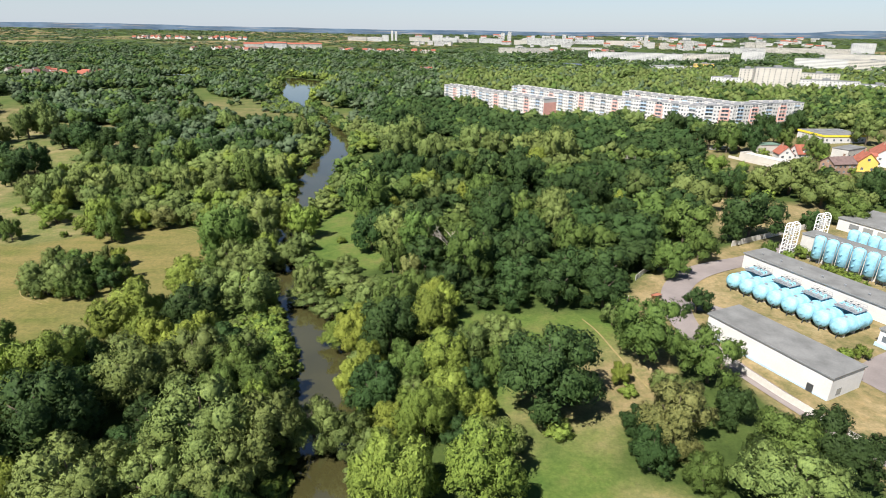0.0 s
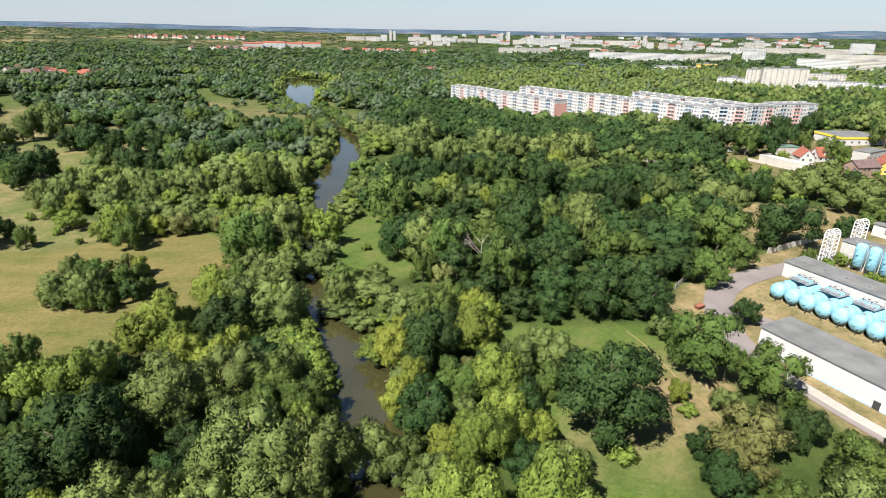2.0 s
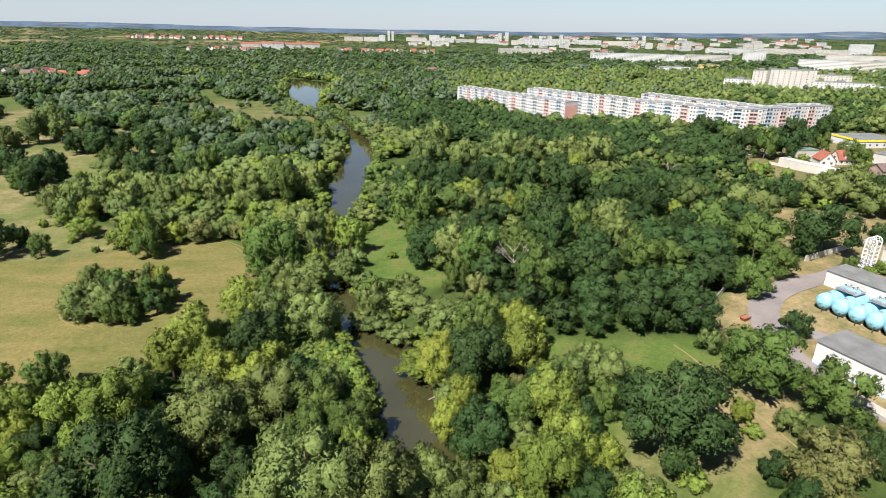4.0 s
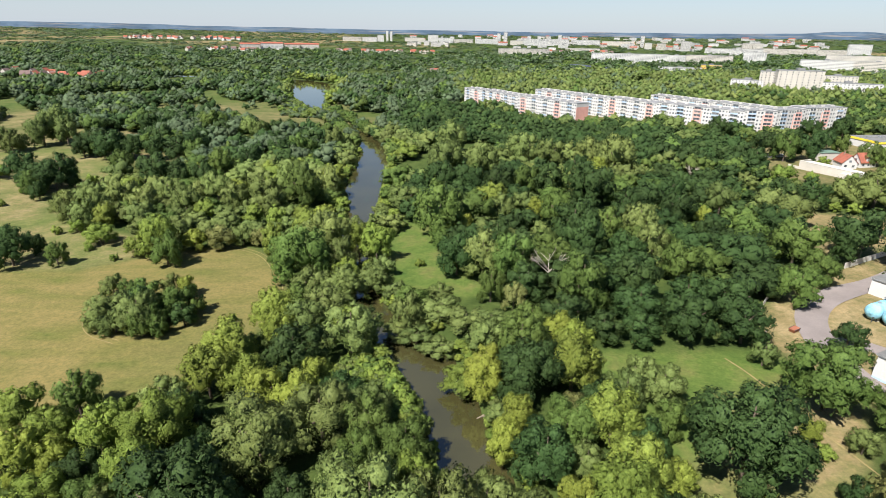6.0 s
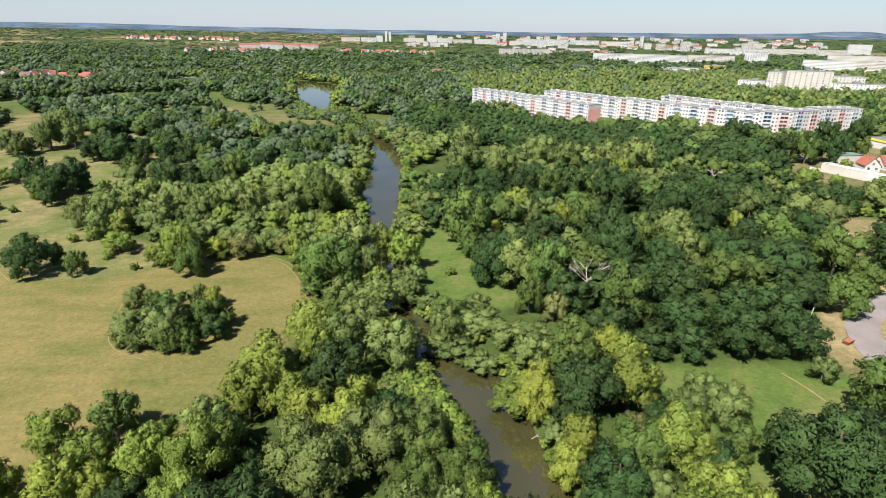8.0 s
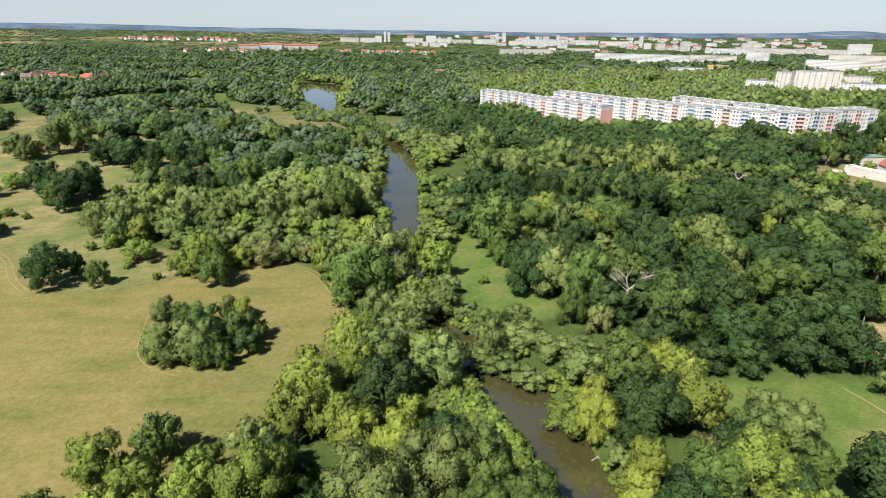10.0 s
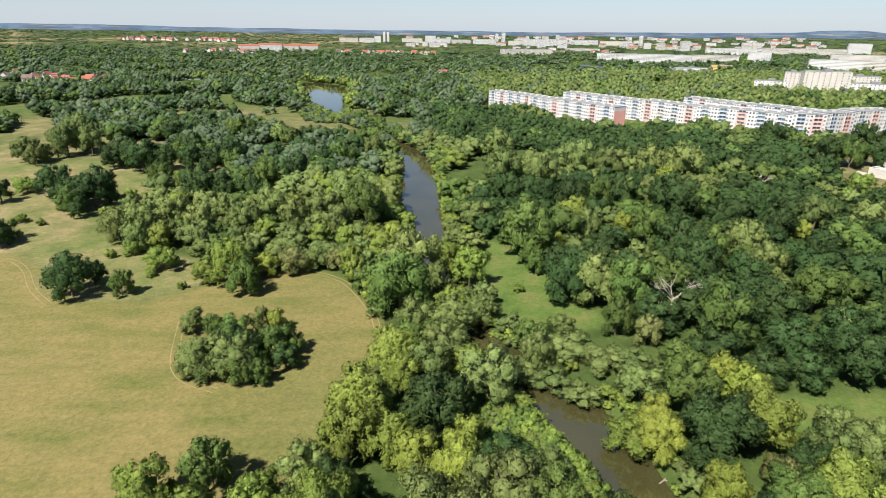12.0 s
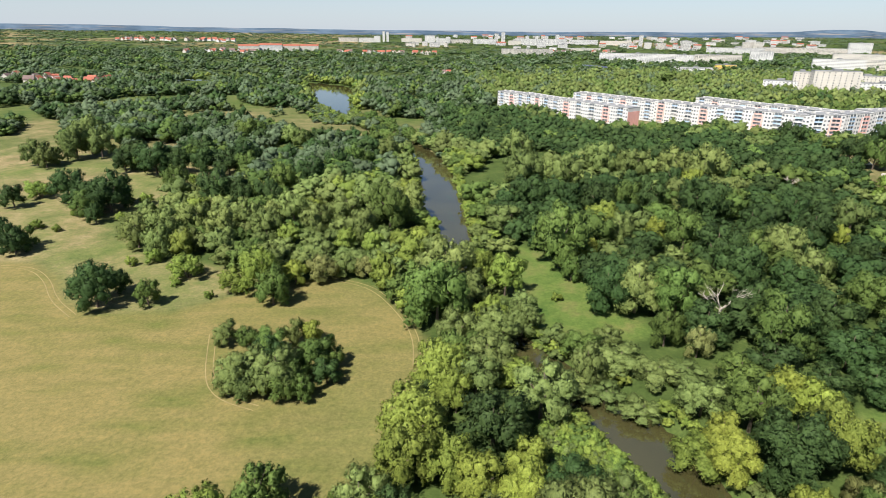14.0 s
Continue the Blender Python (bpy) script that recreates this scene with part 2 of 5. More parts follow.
# ---- mesh helpers ----
class Form:
    """Gathers plain faces and turns them into one mesh object."""

    def __init__(self):
        self.v, self.f = [], []

    def add(self, verts, faces, m=None):
        n = len(self.v)
        self.v += [tuple(m @ Vector(p)) if m is not None else tuple(p) for p in verts]
        self.f += [tuple(i + n for i in f) for f in faces]
        return self

    def box(self, x, y, z, sx, sy, sz, m=None):
        """A box standing on z, centred on x and y."""
        p = [(x + a * sx / 2, y + b * sy / 2, z + c * sz) for c in (0, 1) for b in (-1, 1) for a in (-1, 1)]
        return self.add(p, [(0, 2, 3, 1), (4, 5, 7, 6), (0, 1, 5, 4), (2, 6, 7, 3), (0, 4, 6, 2), (1, 3, 7, 5)], m)

    def prism(self, outline, z0, z1, m=None):
        n = len(outline)
        p = [(x, y, z0) for x, y in outline] + [(x, y, z1) for x, y in outline]
        return self.add(p, [tuple(range(n))[::-1], tuple(range(n, 2 * n))] + [(i, (i + 1) % n, n + (i + 1) % n, n + i) for i in range(n)], m)

    def lathe(self, profile, m=None, sides=16):
        """A profile of (radius, height) turned about z; a zero radius closes it."""
        n = len(profile)
        p = [(r * math.cos(2 * math.pi * s / sides), r * math.sin(2 * math.pi * s / sides), z) for s in range(sides) for r, z in profile]
        return self.add(p, [(s * n + i, ((s + 1) % sides) * n + i, ((s + 1) % sides) * n + i + 1, s * n + i + 1) for s in range(sides) for i in range(n - 1)], m)

    def bar(self, a, b, r=0.05, r2=None, sides=6):
        a, b = Vector(a), Vector(b)
        m = Matrix.Translation(a) @ (b - a).to_track_quat("Z", "Y").to_matrix().to_4x4()
        r2 = r if r2 is None else r2
        return self.lathe([(0, 0), (r, 0), (r2, (b - a).length), (0, (b - a).length)], m, sides)

    def gable(self, sx, sy, z, rise, over=0.3, m=None):
        """A saddle roof with its ridge along x."""
        a, b, t = sx / 2 + over, sy / 2 + over, 0.22
        drop = rise * over / (sy / 2)
        p = [(s * a, e, z + h) for s in (-1, 1) for e, h in ((-b, -drop), (0, rise), (b, -drop), (b, t - drop), (0, rise + t), (-b, t - drop))]
        return self.add(p, [(0, 1, 4, 5), (1, 2, 3, 4), (6, 11, 10, 7), (7, 10, 9, 8)] + [(i, i + 6, (i + 1) % 6 + 6, (i + 1) % 6) for i in range(6)], m)

    def mesh(self, name, material, smooth=False):
        me = bpy.data.meshes.new(name)
        me.from_pydata(self.v, [], self.f)
        me.materials.append(material)
        if smooth:
            me.polygons.foreach_set("use_smooth", [True] * len(me.polygons))
        return me


def part(name, shape, material, parent, label="", smooth=False, at=None):
    """Links a form, or a mesh that several parts share, as one object under a thing or a part."""
    ob = new(name, shape if isinstance(shape, bpy.types.Mesh) else shape.mesh(name, material, smooth))
    ob.parent = parent
    if at is not None:
        ob.matrix_basis = at
    return tagged(ob, label)


def thing(name, label, category, m=None, group="", kind=""):
    ob = new(name)
    ob.empty_display_size = 0.5
    if m is not None:
        ob.matrix_basis = m
    return tagged(ob, label, category, group, kind)


def structure(name, shape, material, label, category="", smooth=False):
    return tagged(new(name, shape.mesh(name, material, smooth)), label, category or name.split("_")[0], kind="structure")


def inside(x, y, poly):
    """Whether points lie in an outline; x and y are arrays."""
    hit = np.zeros(np.shape(x), bool)
    for (x0, y0), (x1, y1) in zip(poly, poly[1:] + poly[:1]):
        if y0 != y1:
            hit ^= ((y0 > y) != (y1 > y)) & (x < (x1 - x0) * (y - y0) / (y1 - y0) + x0)
    return hit


def edge_distance(x, y, line, closed=True):
    """Distance to a line and, along it, the interpolated third values where it has them."""
    best, val = np.full(np.shape(x), 1e9), np.zeros(np.shape(x))
    for a, b in zip(line, line[1:] + line[:1] if closed else line[1:]):
        dx, dy = b[0] - a[0], b[1] - a[1]
        k = np.clip(((x - a[0]) * dx + (y - a[1]) * dy) / (dx * dx + dy * dy + 1e-9), 0, 1)
        d = np.hypot(x - a[0] - k * dx, y - a[1] - k * dy)
        near = d < best
        if len(a) > 2:
            val = np.where(near, a[2] + k * (b[2] - a[2]), val)
        best = np.where(near, d, best)
    return best, val


def weight(x, y, poly, soft=2.5):
    d, _ = edge_distance(x, y, poly)
    return np.clip(0.5 + np.where(inside(x, y, poly), d, -d) / (2 * soft), 0, 1)


def wave(x, y, s, seed=0.0):
    """Cheap smooth noise from sines, about -1 to 1."""
    return (np.sin(x / s + seed + 1.7 * np.sin(y / s * 0.63 + seed * 2.1)) + np.sin(y / s * 1.13 + seed * 1.3 + 1.9 * np.sin(x / s * 0.71 + seed))) / 2


# ---- the lie of the land ----
RIVER = [(-6, -160, 6), (-14, -40, 5.5), (-18, 20, 5), (-21, 55, 5), (-23.1, 76.9, 5), (-24.2, 92.2, 5.6), (-30.8, 120.4, 6.8), (-33.9, 133.5, 7.8), (-40.9, 150.4, 7.3), (-52.0, 169.0, 5), (-62.0, 190.5, 4.5), (-63.0, 207.5, 4.5), (-66.0, 233.4, 5), (-66.0, 277.4, 7.5), (-69.9, 310.1, 11), (-69.9, 350.1, 10), (-72.9, 401.7, 9), (-79.8, 438.6, 7), (-107.0, 513.3, 4.5), (-134, 572, 5), (-153, 615, 8), (-165, 670, 14), (-178, 720, 20), (-186, 775, 26), (-196, 850, 31), (-213, 910, 26), (-243, 957, 15), (-280, 988, 9), (-370, 1010, 9), (-481, 1015, 9)]
FIELD = [(-108.2, 223.7), (-95.6, 212.7), (-84.9, 192.6), (-79.0, 175.9), (-81.9, 159.8), (-85.8, 141.7), (-85.8, 131.7), (-91.7, 121.5), (-103.4, 116.1), (-120.7, 104.7), (-137.8, 90.4), (-190.0, 60.0), (-330.0, 60.0), (-305.4, 221.5), (-227.9, 237.2), (-218.2, 235.2), (-203.0, 223.1), (-190.4, 205.0), (-178.6, 196.2), (-154.6, 196.8), (-140.6, 206.6), (-125.4, 217.5)]
MEADOW = [(-420.0, 230.0), (-227.9, 236.3), (-218.2, 234.3), (-203.0, 222.2), (-190.4, 204.0), (-178.6, 195.2), (-154.6, 195.9), (-140.6, 205.6), (-126.4, 217.4), (-147.1, 226.6), (-174.9, 237.9), (-195.8, 262.0), (-216.4, 285.6), (-197.6, 316.2), (-203.9, 344.1), (-203.9, 382.2), (-228.7, 401.4), (-295.4, 395.0), (-287.1, 444.2), (-307.9, 480.9), (-385.3, 436.3)]
MEADOW_FAR = [(-180.4, 397.1), (-149.0, 417.2), (-147.1, 458.4), (-167.6, 466.6), (-189.5, 434.1)]
CLEARING = [(-45, 251), (-54, 208), (-47, 190), (-48, 177), (-28, 173), (-15, 177), (-20, 190), (-25, 212), (-29, 227), (-38, 244)]
LAWN = [(0, 132), (6, 142), (26, 140), (42, 140), (52, 138), (60, 121), (52, 108), (47, 100), (37, 95), (33, 88), (30, 80), (38, 74), (50, 66), (50, 50), (12, 50), (12, 74), (13, 92), (8, 100), (9, 116)]
YARD = [(50, 143), (60, 160), (73, 172), (90, 182), (112, 193), (144, 208), (203, 232), (330, 235), (330, 30), (92, 30), (72, 86), (66, 108), (58, 124)]
MOUND = [(-58.8, 132.2), (-54.6, 141.9), (-47.7, 142.9), (-41.7, 131.4), (-36.1, 119.5), (-35.6, 114.0), (-40.7, 112.4), (-46.1, 117.1), (-52.6, 123.3)]
REEDS = [(-172, 560), (-122, 540), (-138, 606), (-158, 652), (-196, 700), (-190, 620)]
TAN_MEADOW = [(-325, 606), (-298, 562), (-243, 545), (-212, 575), (-230, 632), (-288, 636)]
TAN_CORNER = [(-431.0, 566.0), (-406.0, 581.0), (-359.0, 507.0), (-362.0, 477.0), (-384.0, 486.0)]
DRYGAP = [(104, 197), (112, 228), (118, 248), (132, 250), (150, 240), (166, 240), (178, 226), (140, 210)]
GLADE = [(88, 305), (100, 316), (114, 313), (108, 302), (96, 299)]
SETTLEMENT = [(146, 312), (158, 350), (172, 398), (240, 412), (420, 440), (560, 420), (470, 250), (300, 252), (224, 268), (200, 280), (176, 292)]
BLOCKYARD = [(-6, 660), (-4, 640), (78, 498), (92, 480), (150, 478), (180, 440), (205, 424), (290, 428), (300, 470), (262, 500), (120, 660), (40, 720)]


def river_depth(x, y):
    d, half = edge_distance(x, y, RIVER, False)
    return np.clip((half + 2.6 - d) / 3.2, 0, 1)


def land(x, y):
    """Height of the ground: the river's bed, faint swells, and the plain lifting to low hills far off."""
    far = np.hypot(x, y)
    lift = np.clip((far - 1700) / 3000, 0, 1.0)
    plain = 0.0288 * np.clip(x, -77, 300) * (1 - np.clip((far - 900) / 1200, 0, 1))
    hills = 44 * lift ** 1.2 + 4 * lift * wave(x, y, 420, 2.0) + 2 * lift * wave(x, y, 170, 5.0)
    level = weight(x, y, YARD, 6) if np.ndim(x) else float(inside(np.array([x]), np.array([y]), YARD)[0])
    swell = 0.35 * wave(x, y, 23, 1.0) * (1 - level) * np.clip((far - 60) / 200, 0.4, 1)
    k = river_depth(x, y)
    k = k * k * (3 - 2 * k)
    return (plain + swell + hills) * (1 - k) - 4.4 * k


def height(x, y):
    return float(land(np.float64(x), np.float64(y)))


def spread(a, b, fine, grow, end0, end1):
    """Coordinates that are fine between a and b and coarser outwards."""
    mid, lo, hi = list(np.arange(a, b + 1e-6, fine)), [], []
    step, p = fine, a
    while p > end0:
        step *= grow
        p -= step
        lo.append(p)
    step, p = fine, b
    while p < end1:
        step *= grow
        p += step
        hi.append(p)
    return np.array(lo[::-1] + mid + hi)


def build_ground():
    xs, ys = spread(-260, 180, 2.4, 1.06, -4900, 4900), spread(55, 260, 2.4, 1.045, -1200, 4750)
    gx, gy = np.meshgrid(xs, ys)
    z = land(gx, gy)
    nx, ny = len(xs), len(ys)
    i = (np.arange(nx - 1)[None] + nx * np.arange(ny - 1)[:, None]).ravel()
    faces = np.stack([i, i + 1, i + 1 + nx, i + nx], -1)
    me = bpy.data.meshes.new("ground")
    me.vertices.add(nx * ny)
    me.vertices.foreach_set("co", np.stack([gx, gy, z], -1).ravel())
    me.loops.add(faces.size)
    me.loops.foreach_set("vertex_index", faces.ravel())
    me.polygons.add(len(faces))
    me.polygons.foreach_set("loop_start", np.arange(0, faces.size, 4))
    me.update(calc_edges=True)
    me.polygons.foreach_set("use_smooth", [True] * len(faces))
    x, y = gx.ravel(), gy.ravel()
    hay = weight(x, y, FIELD, 1.6)
    fresh = np.clip((x + 122) / 34, 0, 1) * np.clip(0.55 + 0.45 * wave(x, y, 14, 3.0), 0, 1) * (y > 100)  # greener aftermath along the wood
    grown = hay * fresh
    hay = hay * (1 - 0.55 * fresh)
    far = np.hypot(x, y)
    stripes = np.clip((far - 2300) / 500, 0, 1) * np.clip((wave(x, y, 310, 3.3) + wave(x, y, 130, 7.0) - np.where(x < -300, -0.1, 0.75)) * 3, 0, 1)
    dry = np.maximum.reduce([weight(x, y, MEADOW, 4) * np.clip(0.56 + 0.40 * wave(x, y, 17, 4) + 0.16 * wave(x, y, 6, 1), 0, 0.9) , weight(x, y, DRYGAP, 4), weight(x, y, GLADE, 3), 0.6 * weight(x, y, TAN_MEADOW, 8), 0.6 * weight(x, y, TAN_CORNER, 6), 0.95 * weight(x, y, YARD, 1.5),
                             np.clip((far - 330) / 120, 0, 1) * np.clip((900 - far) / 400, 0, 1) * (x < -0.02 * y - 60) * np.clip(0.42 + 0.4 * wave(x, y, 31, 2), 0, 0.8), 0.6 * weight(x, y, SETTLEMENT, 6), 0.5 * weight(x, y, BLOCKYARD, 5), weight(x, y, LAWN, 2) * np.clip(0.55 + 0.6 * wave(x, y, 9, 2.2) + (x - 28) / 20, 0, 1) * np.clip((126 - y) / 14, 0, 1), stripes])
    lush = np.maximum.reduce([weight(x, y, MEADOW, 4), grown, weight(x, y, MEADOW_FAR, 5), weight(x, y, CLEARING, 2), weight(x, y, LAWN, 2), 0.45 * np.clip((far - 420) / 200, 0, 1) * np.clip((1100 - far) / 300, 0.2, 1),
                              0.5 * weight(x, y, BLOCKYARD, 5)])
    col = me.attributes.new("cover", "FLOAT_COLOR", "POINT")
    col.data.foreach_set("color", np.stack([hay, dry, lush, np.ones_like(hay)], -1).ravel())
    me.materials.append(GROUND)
    return tagged(new("ground", me), "flat river meadow with mown hay, dry grass and green turf", "ground", kind="structure")


build_ground()


def ribbon(line, z, over=0.0, soft=3):
    """A strip along a line of (x, y, half width), rounded at its bends."""
    pts = [Vector(p) for p in line]
    for _ in range(soft):
        pts = [pts[0]] + [q for a, b in zip(pts, pts[1:]) for q in (a * 0.75 + b * 0.25, a * 0.25 + b * 0.75)] + [pts[-1]]
    v, f = [], []
    for i, p in enumerate(pts):
        d = (pts[min(i + 1, len(pts) - 1)] - pts[max(i - 1, 0)]).xy.normalized()
        n = Vector((-d.y, d.x)) * (p.z + over)
        v += [(p.x + n.x, p.y + n.y, z), (p.x - n.x, p.y - n.y, z)]
        if i:
            f.append((2 * i - 2, 2 * i - 1, 2 * i + 1, 2 * i))
    return Form().add(v, f)


def build_ridge():
    """Low hills along the edge of the land, coloured blue to stand for haze."""
    f, n = Form(), 160
    for i in range(n + 1):
        x = -4900 + 9800 * i / n
        y = 4400 + 40 * math.sin(i * 0.7)
        top = 72 + 17 * math.exp(-((x + 2900) / 1300) ** 2) + 13 * min(1, max(0, (x - 900) / 1700)) + 25 * math.exp(-((x - 3180) / 300) ** 2) + 1.6 * math.sin(i * 0.31 + 1) + 1.1 * math.sin(i * 0.83)
        f.v += [(x, y, 10), (x, y, top), (x, y + 130, top), (x, y + 130, 10)]
        if i:
            a = 4 * i - 4
            f.f += [(a, a + 4, a + 5, a + 1), (a + 1, a + 5, a + 6, a + 2), (a + 2, a + 6, a + 7, a + 3)]
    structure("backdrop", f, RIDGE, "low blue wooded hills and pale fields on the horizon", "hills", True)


build_ridge()
foot = ribbon([(37.8, 136.8, 0.2), (40.1, 130.5, 0.24), (41.7, 120.6, 0.24), (43.1, 111.9, 0.24), (45, 104.1, 0.2), (46.5, 97, 0.2)], 0.0)
foot.v = [(x, y, height(x, y) + 0.05) for x, y, _ in foot.v]
structure("footpath", foot, SANDPATH, "narrow trodden path across the dry grass", "path")
structure("water", ribbon(RIVER, -3.0, 2.2), WATER, "slow brown river with a smooth surface between wooded banks", "river")
structure("water", ribbon([(-372, 528, 3), (-350, 531, 5), (-332, 538, 4)], -1.9, 0), WATER, "small still pond in the rough meadow", "pond")
TRACKS = {'field edge': [(-112.0, 221.4), (-102.4, 217.2), (-94.6, 210.8), (-86.8, 195.4), (-81.9, 180.8), (-81.9, 165.8)], 'round the island': [(-138.2, 183.6), (-135.7, 174.2), (-132.9, 164.4), (-130.1, 158.1), (-125.6, 153.3), (-117.7, 149.8)], 'field corner': [(-228.7, 233.4), (-216.4, 231.6), (-204.8, 221.1), (-194.0, 205.7), (-182.2, 195.0)]}
for way in TRACKS.values():
    for side in (-0.9, 0.9):
        off = []
        for i, (x, y) in enumerate(way):
            d = (Vector(way[min(i + 1, len(way) - 1)]) - Vector(way[max(i - 1, 0)])).normalized()
            off.append((x - d.y * side, y + d.x * side, 0.13))
        strip = ribbon(off, 0.0)
        strip.v = [(x, y, float(land(np.float64(x), np.float64(y))) + 0.05) for x, y, _ in strip.v]
        structure("track", strip, SANDPATH, "pale wheel rut worn into the mown field", "track")


# ---- apartment blocks ----
def facade_section(length, storeys, parent, m, pink, seed):
    """One stair section of a slab block: windows, a stack of loggia balconies, coloured panels, on the face y = 0 that looks to -y."""
    rnd = random.Random(seed)
    h = 2.8
    for s in range(storeys):
        z = 1.2 + s * h
        for x in (1.2, 3.6, length - 3.6, length - 1.2):
            part("window", WINDOW, None, parent, at=m @ pose(x, 0, z + 0.75))
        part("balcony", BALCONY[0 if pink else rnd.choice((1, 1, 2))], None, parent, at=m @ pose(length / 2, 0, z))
    if pink:
        for x in (length / 2 - 3.35, length / 2 + 3.35):
            part("coloured_panel", Form().box(x, -0.04, 3.9, 1.0, 0.08, (storeys - 2) * h), PINK, parent, "salmon painted facade panel", at=m)


def window_mesh():
    f = Form()
    f.box(0, -0.03, -0.1, 1.5, 0.05, 0.08)
    f.add([(-0.65, -0.02, 0), (0.65, -0.02, 0), (0.65, -0.02, 1.25), (-0.65, -0.02, 1.25)], [(0, 1, 2, 3)])
    me = f.mesh("window", GLASS)
    me.materials.append(WHITE)
    for p in me.polygons[:6]:
        p.material_index = 1
    return me


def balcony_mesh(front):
    """A loggia 5.2 m wide: a flat dark glass sheet standing for the recess's shade, slab and a coloured parapet."""
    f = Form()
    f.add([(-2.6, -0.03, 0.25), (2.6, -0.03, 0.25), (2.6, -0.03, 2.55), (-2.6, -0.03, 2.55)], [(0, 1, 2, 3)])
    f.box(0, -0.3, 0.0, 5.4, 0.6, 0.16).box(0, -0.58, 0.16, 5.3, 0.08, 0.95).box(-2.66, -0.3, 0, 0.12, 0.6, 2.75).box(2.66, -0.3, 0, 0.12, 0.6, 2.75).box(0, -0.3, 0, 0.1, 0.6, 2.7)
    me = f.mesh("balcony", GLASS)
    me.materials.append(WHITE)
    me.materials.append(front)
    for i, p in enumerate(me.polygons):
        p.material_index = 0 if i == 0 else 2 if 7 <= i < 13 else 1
    return me


WINDOW = window_mesh()
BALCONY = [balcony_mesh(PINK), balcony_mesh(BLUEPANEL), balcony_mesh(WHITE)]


def slab_block(line, storeys, label, depth=15.0, end=None, every=3, fitted=14.0, base=0.0):
    """A long slab block whose front follows a line of corners; its depth lies to the left of that line."""
    block = thing("apartment_building", label, "apartment block", pose(line[0][0], line[0][1], base + height(*line[0])))
    o, top, seed = Vector(line[0]), storeys * 2.8 + 1.2, len(line)
    n = 0
    for a, b in zip(line, line[1:]):
        a, b = Vector(a) - o, Vector(b) - o
        d = b - a
        dz = height(*((a + b) / 2 + o)) - height(*o)
        m = pose(a.x, a.y, dz, 0, 0, math.degrees(math.atan2(d.y, d.x)))
        L = d.length
        part("wall", Form().box(L / 2, depth / 2, -2, L - 0.02, depth, top + 2), WHITE, block, at=m)
        roof = part("roof", Form().box(L / 2, depth / 2, top + 0.004, L + 0.2, depth + 0.3, 0.35), FELT_PALE, block, "grey flat roof", at=m)
        part("parapet", Form().box(L / 2, -0.05, top + 0.36, L, 0.25, 0.12).box(L / 2, depth - 0.2, top + 0.36, L, 0.25, 0.3), WHITE, roof)
        for i in range(int(L // 9)):
            part("roof_vent", Form().box(4 + i * 9, depth * 0.45, top + 0.354, 2.2, 1.6, 1.1), GREYWALL, roof)
        count = max(1, round(L / fitted))
        for i in range(count):
            facade_section(L / count, storeys, block, m @ pose(i * L / count, 0, 0), n % every == 1, seed + n)
            n += 1
    if end:
        d = (Vector(line[-1]) - Vector(line[-2])).normalized()
        e = Vector(line[-1]) - o
        part("end_panel", Form().box(0.05, depth / 2, 0.5, 0.1, depth - 0.4, top - 3.5), end, block, "salmon painted gable end", at=pose(e.x, e.y, dz, 0, 0, math.degrees(math.atan2(d.y, d.x))))
    return block


slab_block([(4, 650), (19, 622), (49, 563), (89, 500)], 6, "long white six-storey panel block with a salmon gable end", end=PINK, base=-0.5)
slab_block([(75, 616), (126, 538), (154, 493), (200, 441)], 6, "long white six-storey panel block with blue balconies", base=-0.5)
slab_block([(200, 441), (222, 436), (247, 442), (284, 450)], 6, "bent white six-storey panel block with salmon balconies", base=-0.5, every=2)
slab_block([(180, 575), (212, 516), (241, 464)], 5, "rear white six-storey panel block with grey roof", base=-0.5)


# ---- waterworks yard ----
U, V = Vector((0.42, -0.9075)), Vector((0.9075, 0.42))
YAW_U = math.degrees(math.atan2(U.y, U.x))


def yard(corner, a=0.0, b=0.0, z=0.0):
    """A pose in the yard: its x runs along the halls, its y across them, away from the river."""
    p = Vector(corner) + U * a + V * b
    return pose(p.x, p.y, z + height(p.x, p.y), 0, 0, YAW_U)


def hall(corner, length, width, tall, label, base_colour=True):
    """A low flat-roofed hall; x along its length, depth to +y."""
    h = thing("industrial_hall", label, "hall", yard(corner))
    part("wall", Form().box(length / 2, width / 2, -1.0, length, width, tall + 1.0), WHITE, h)
    part("roof", Form().box(length / 2, width / 2, tall + 0.004, length + 0.5, width + 0.5, 0.3), FELT, h, "dark grey roofing felt")
    part("fascia", Form().box(length / 2, -0.29, tall - 0.12, length + 0.56, 0.06, 0.4).box(length / 2, width + 0.29, tall - 0.12, length + 0.56, 0.06, 0.4), STEEL, h)
    if base_colour:
        part("plinth", Form().box(length / 2, -0.03, -1.0, length - 0.1, 0.06, 1.7), BLUEPANEL, h, "pale blue painted plinth")
    return h


h1 = hall((67.5, 127.5), 31.5, 11.0, 6.0, "white low hall with a grey felt roof beside the lane")
part("door", Form().box(27.5, -0.08, 0, 1.4, 0.08, 2.3), DARKSTEEL, h1)
part("window", Form().box(31.54, 3.2, 1.2, 0.06, 1.6, 1.6), GLASS, h1)
h2 = hall((98.5, 170.5), 62.0, 9.5, 5.0, "long white hall with a grey felt roof behind the tanks", False)
for k in range(9):
    part("roof_vent", Form().lathe([(0.0, 0.75), (0.34, 0.7), (0.34, 0.6), (0.2, 0.6), (0.2, 0.0)], pose(4 + k * 6.5, 3.0, 5.3), 10), STEEL, h2)


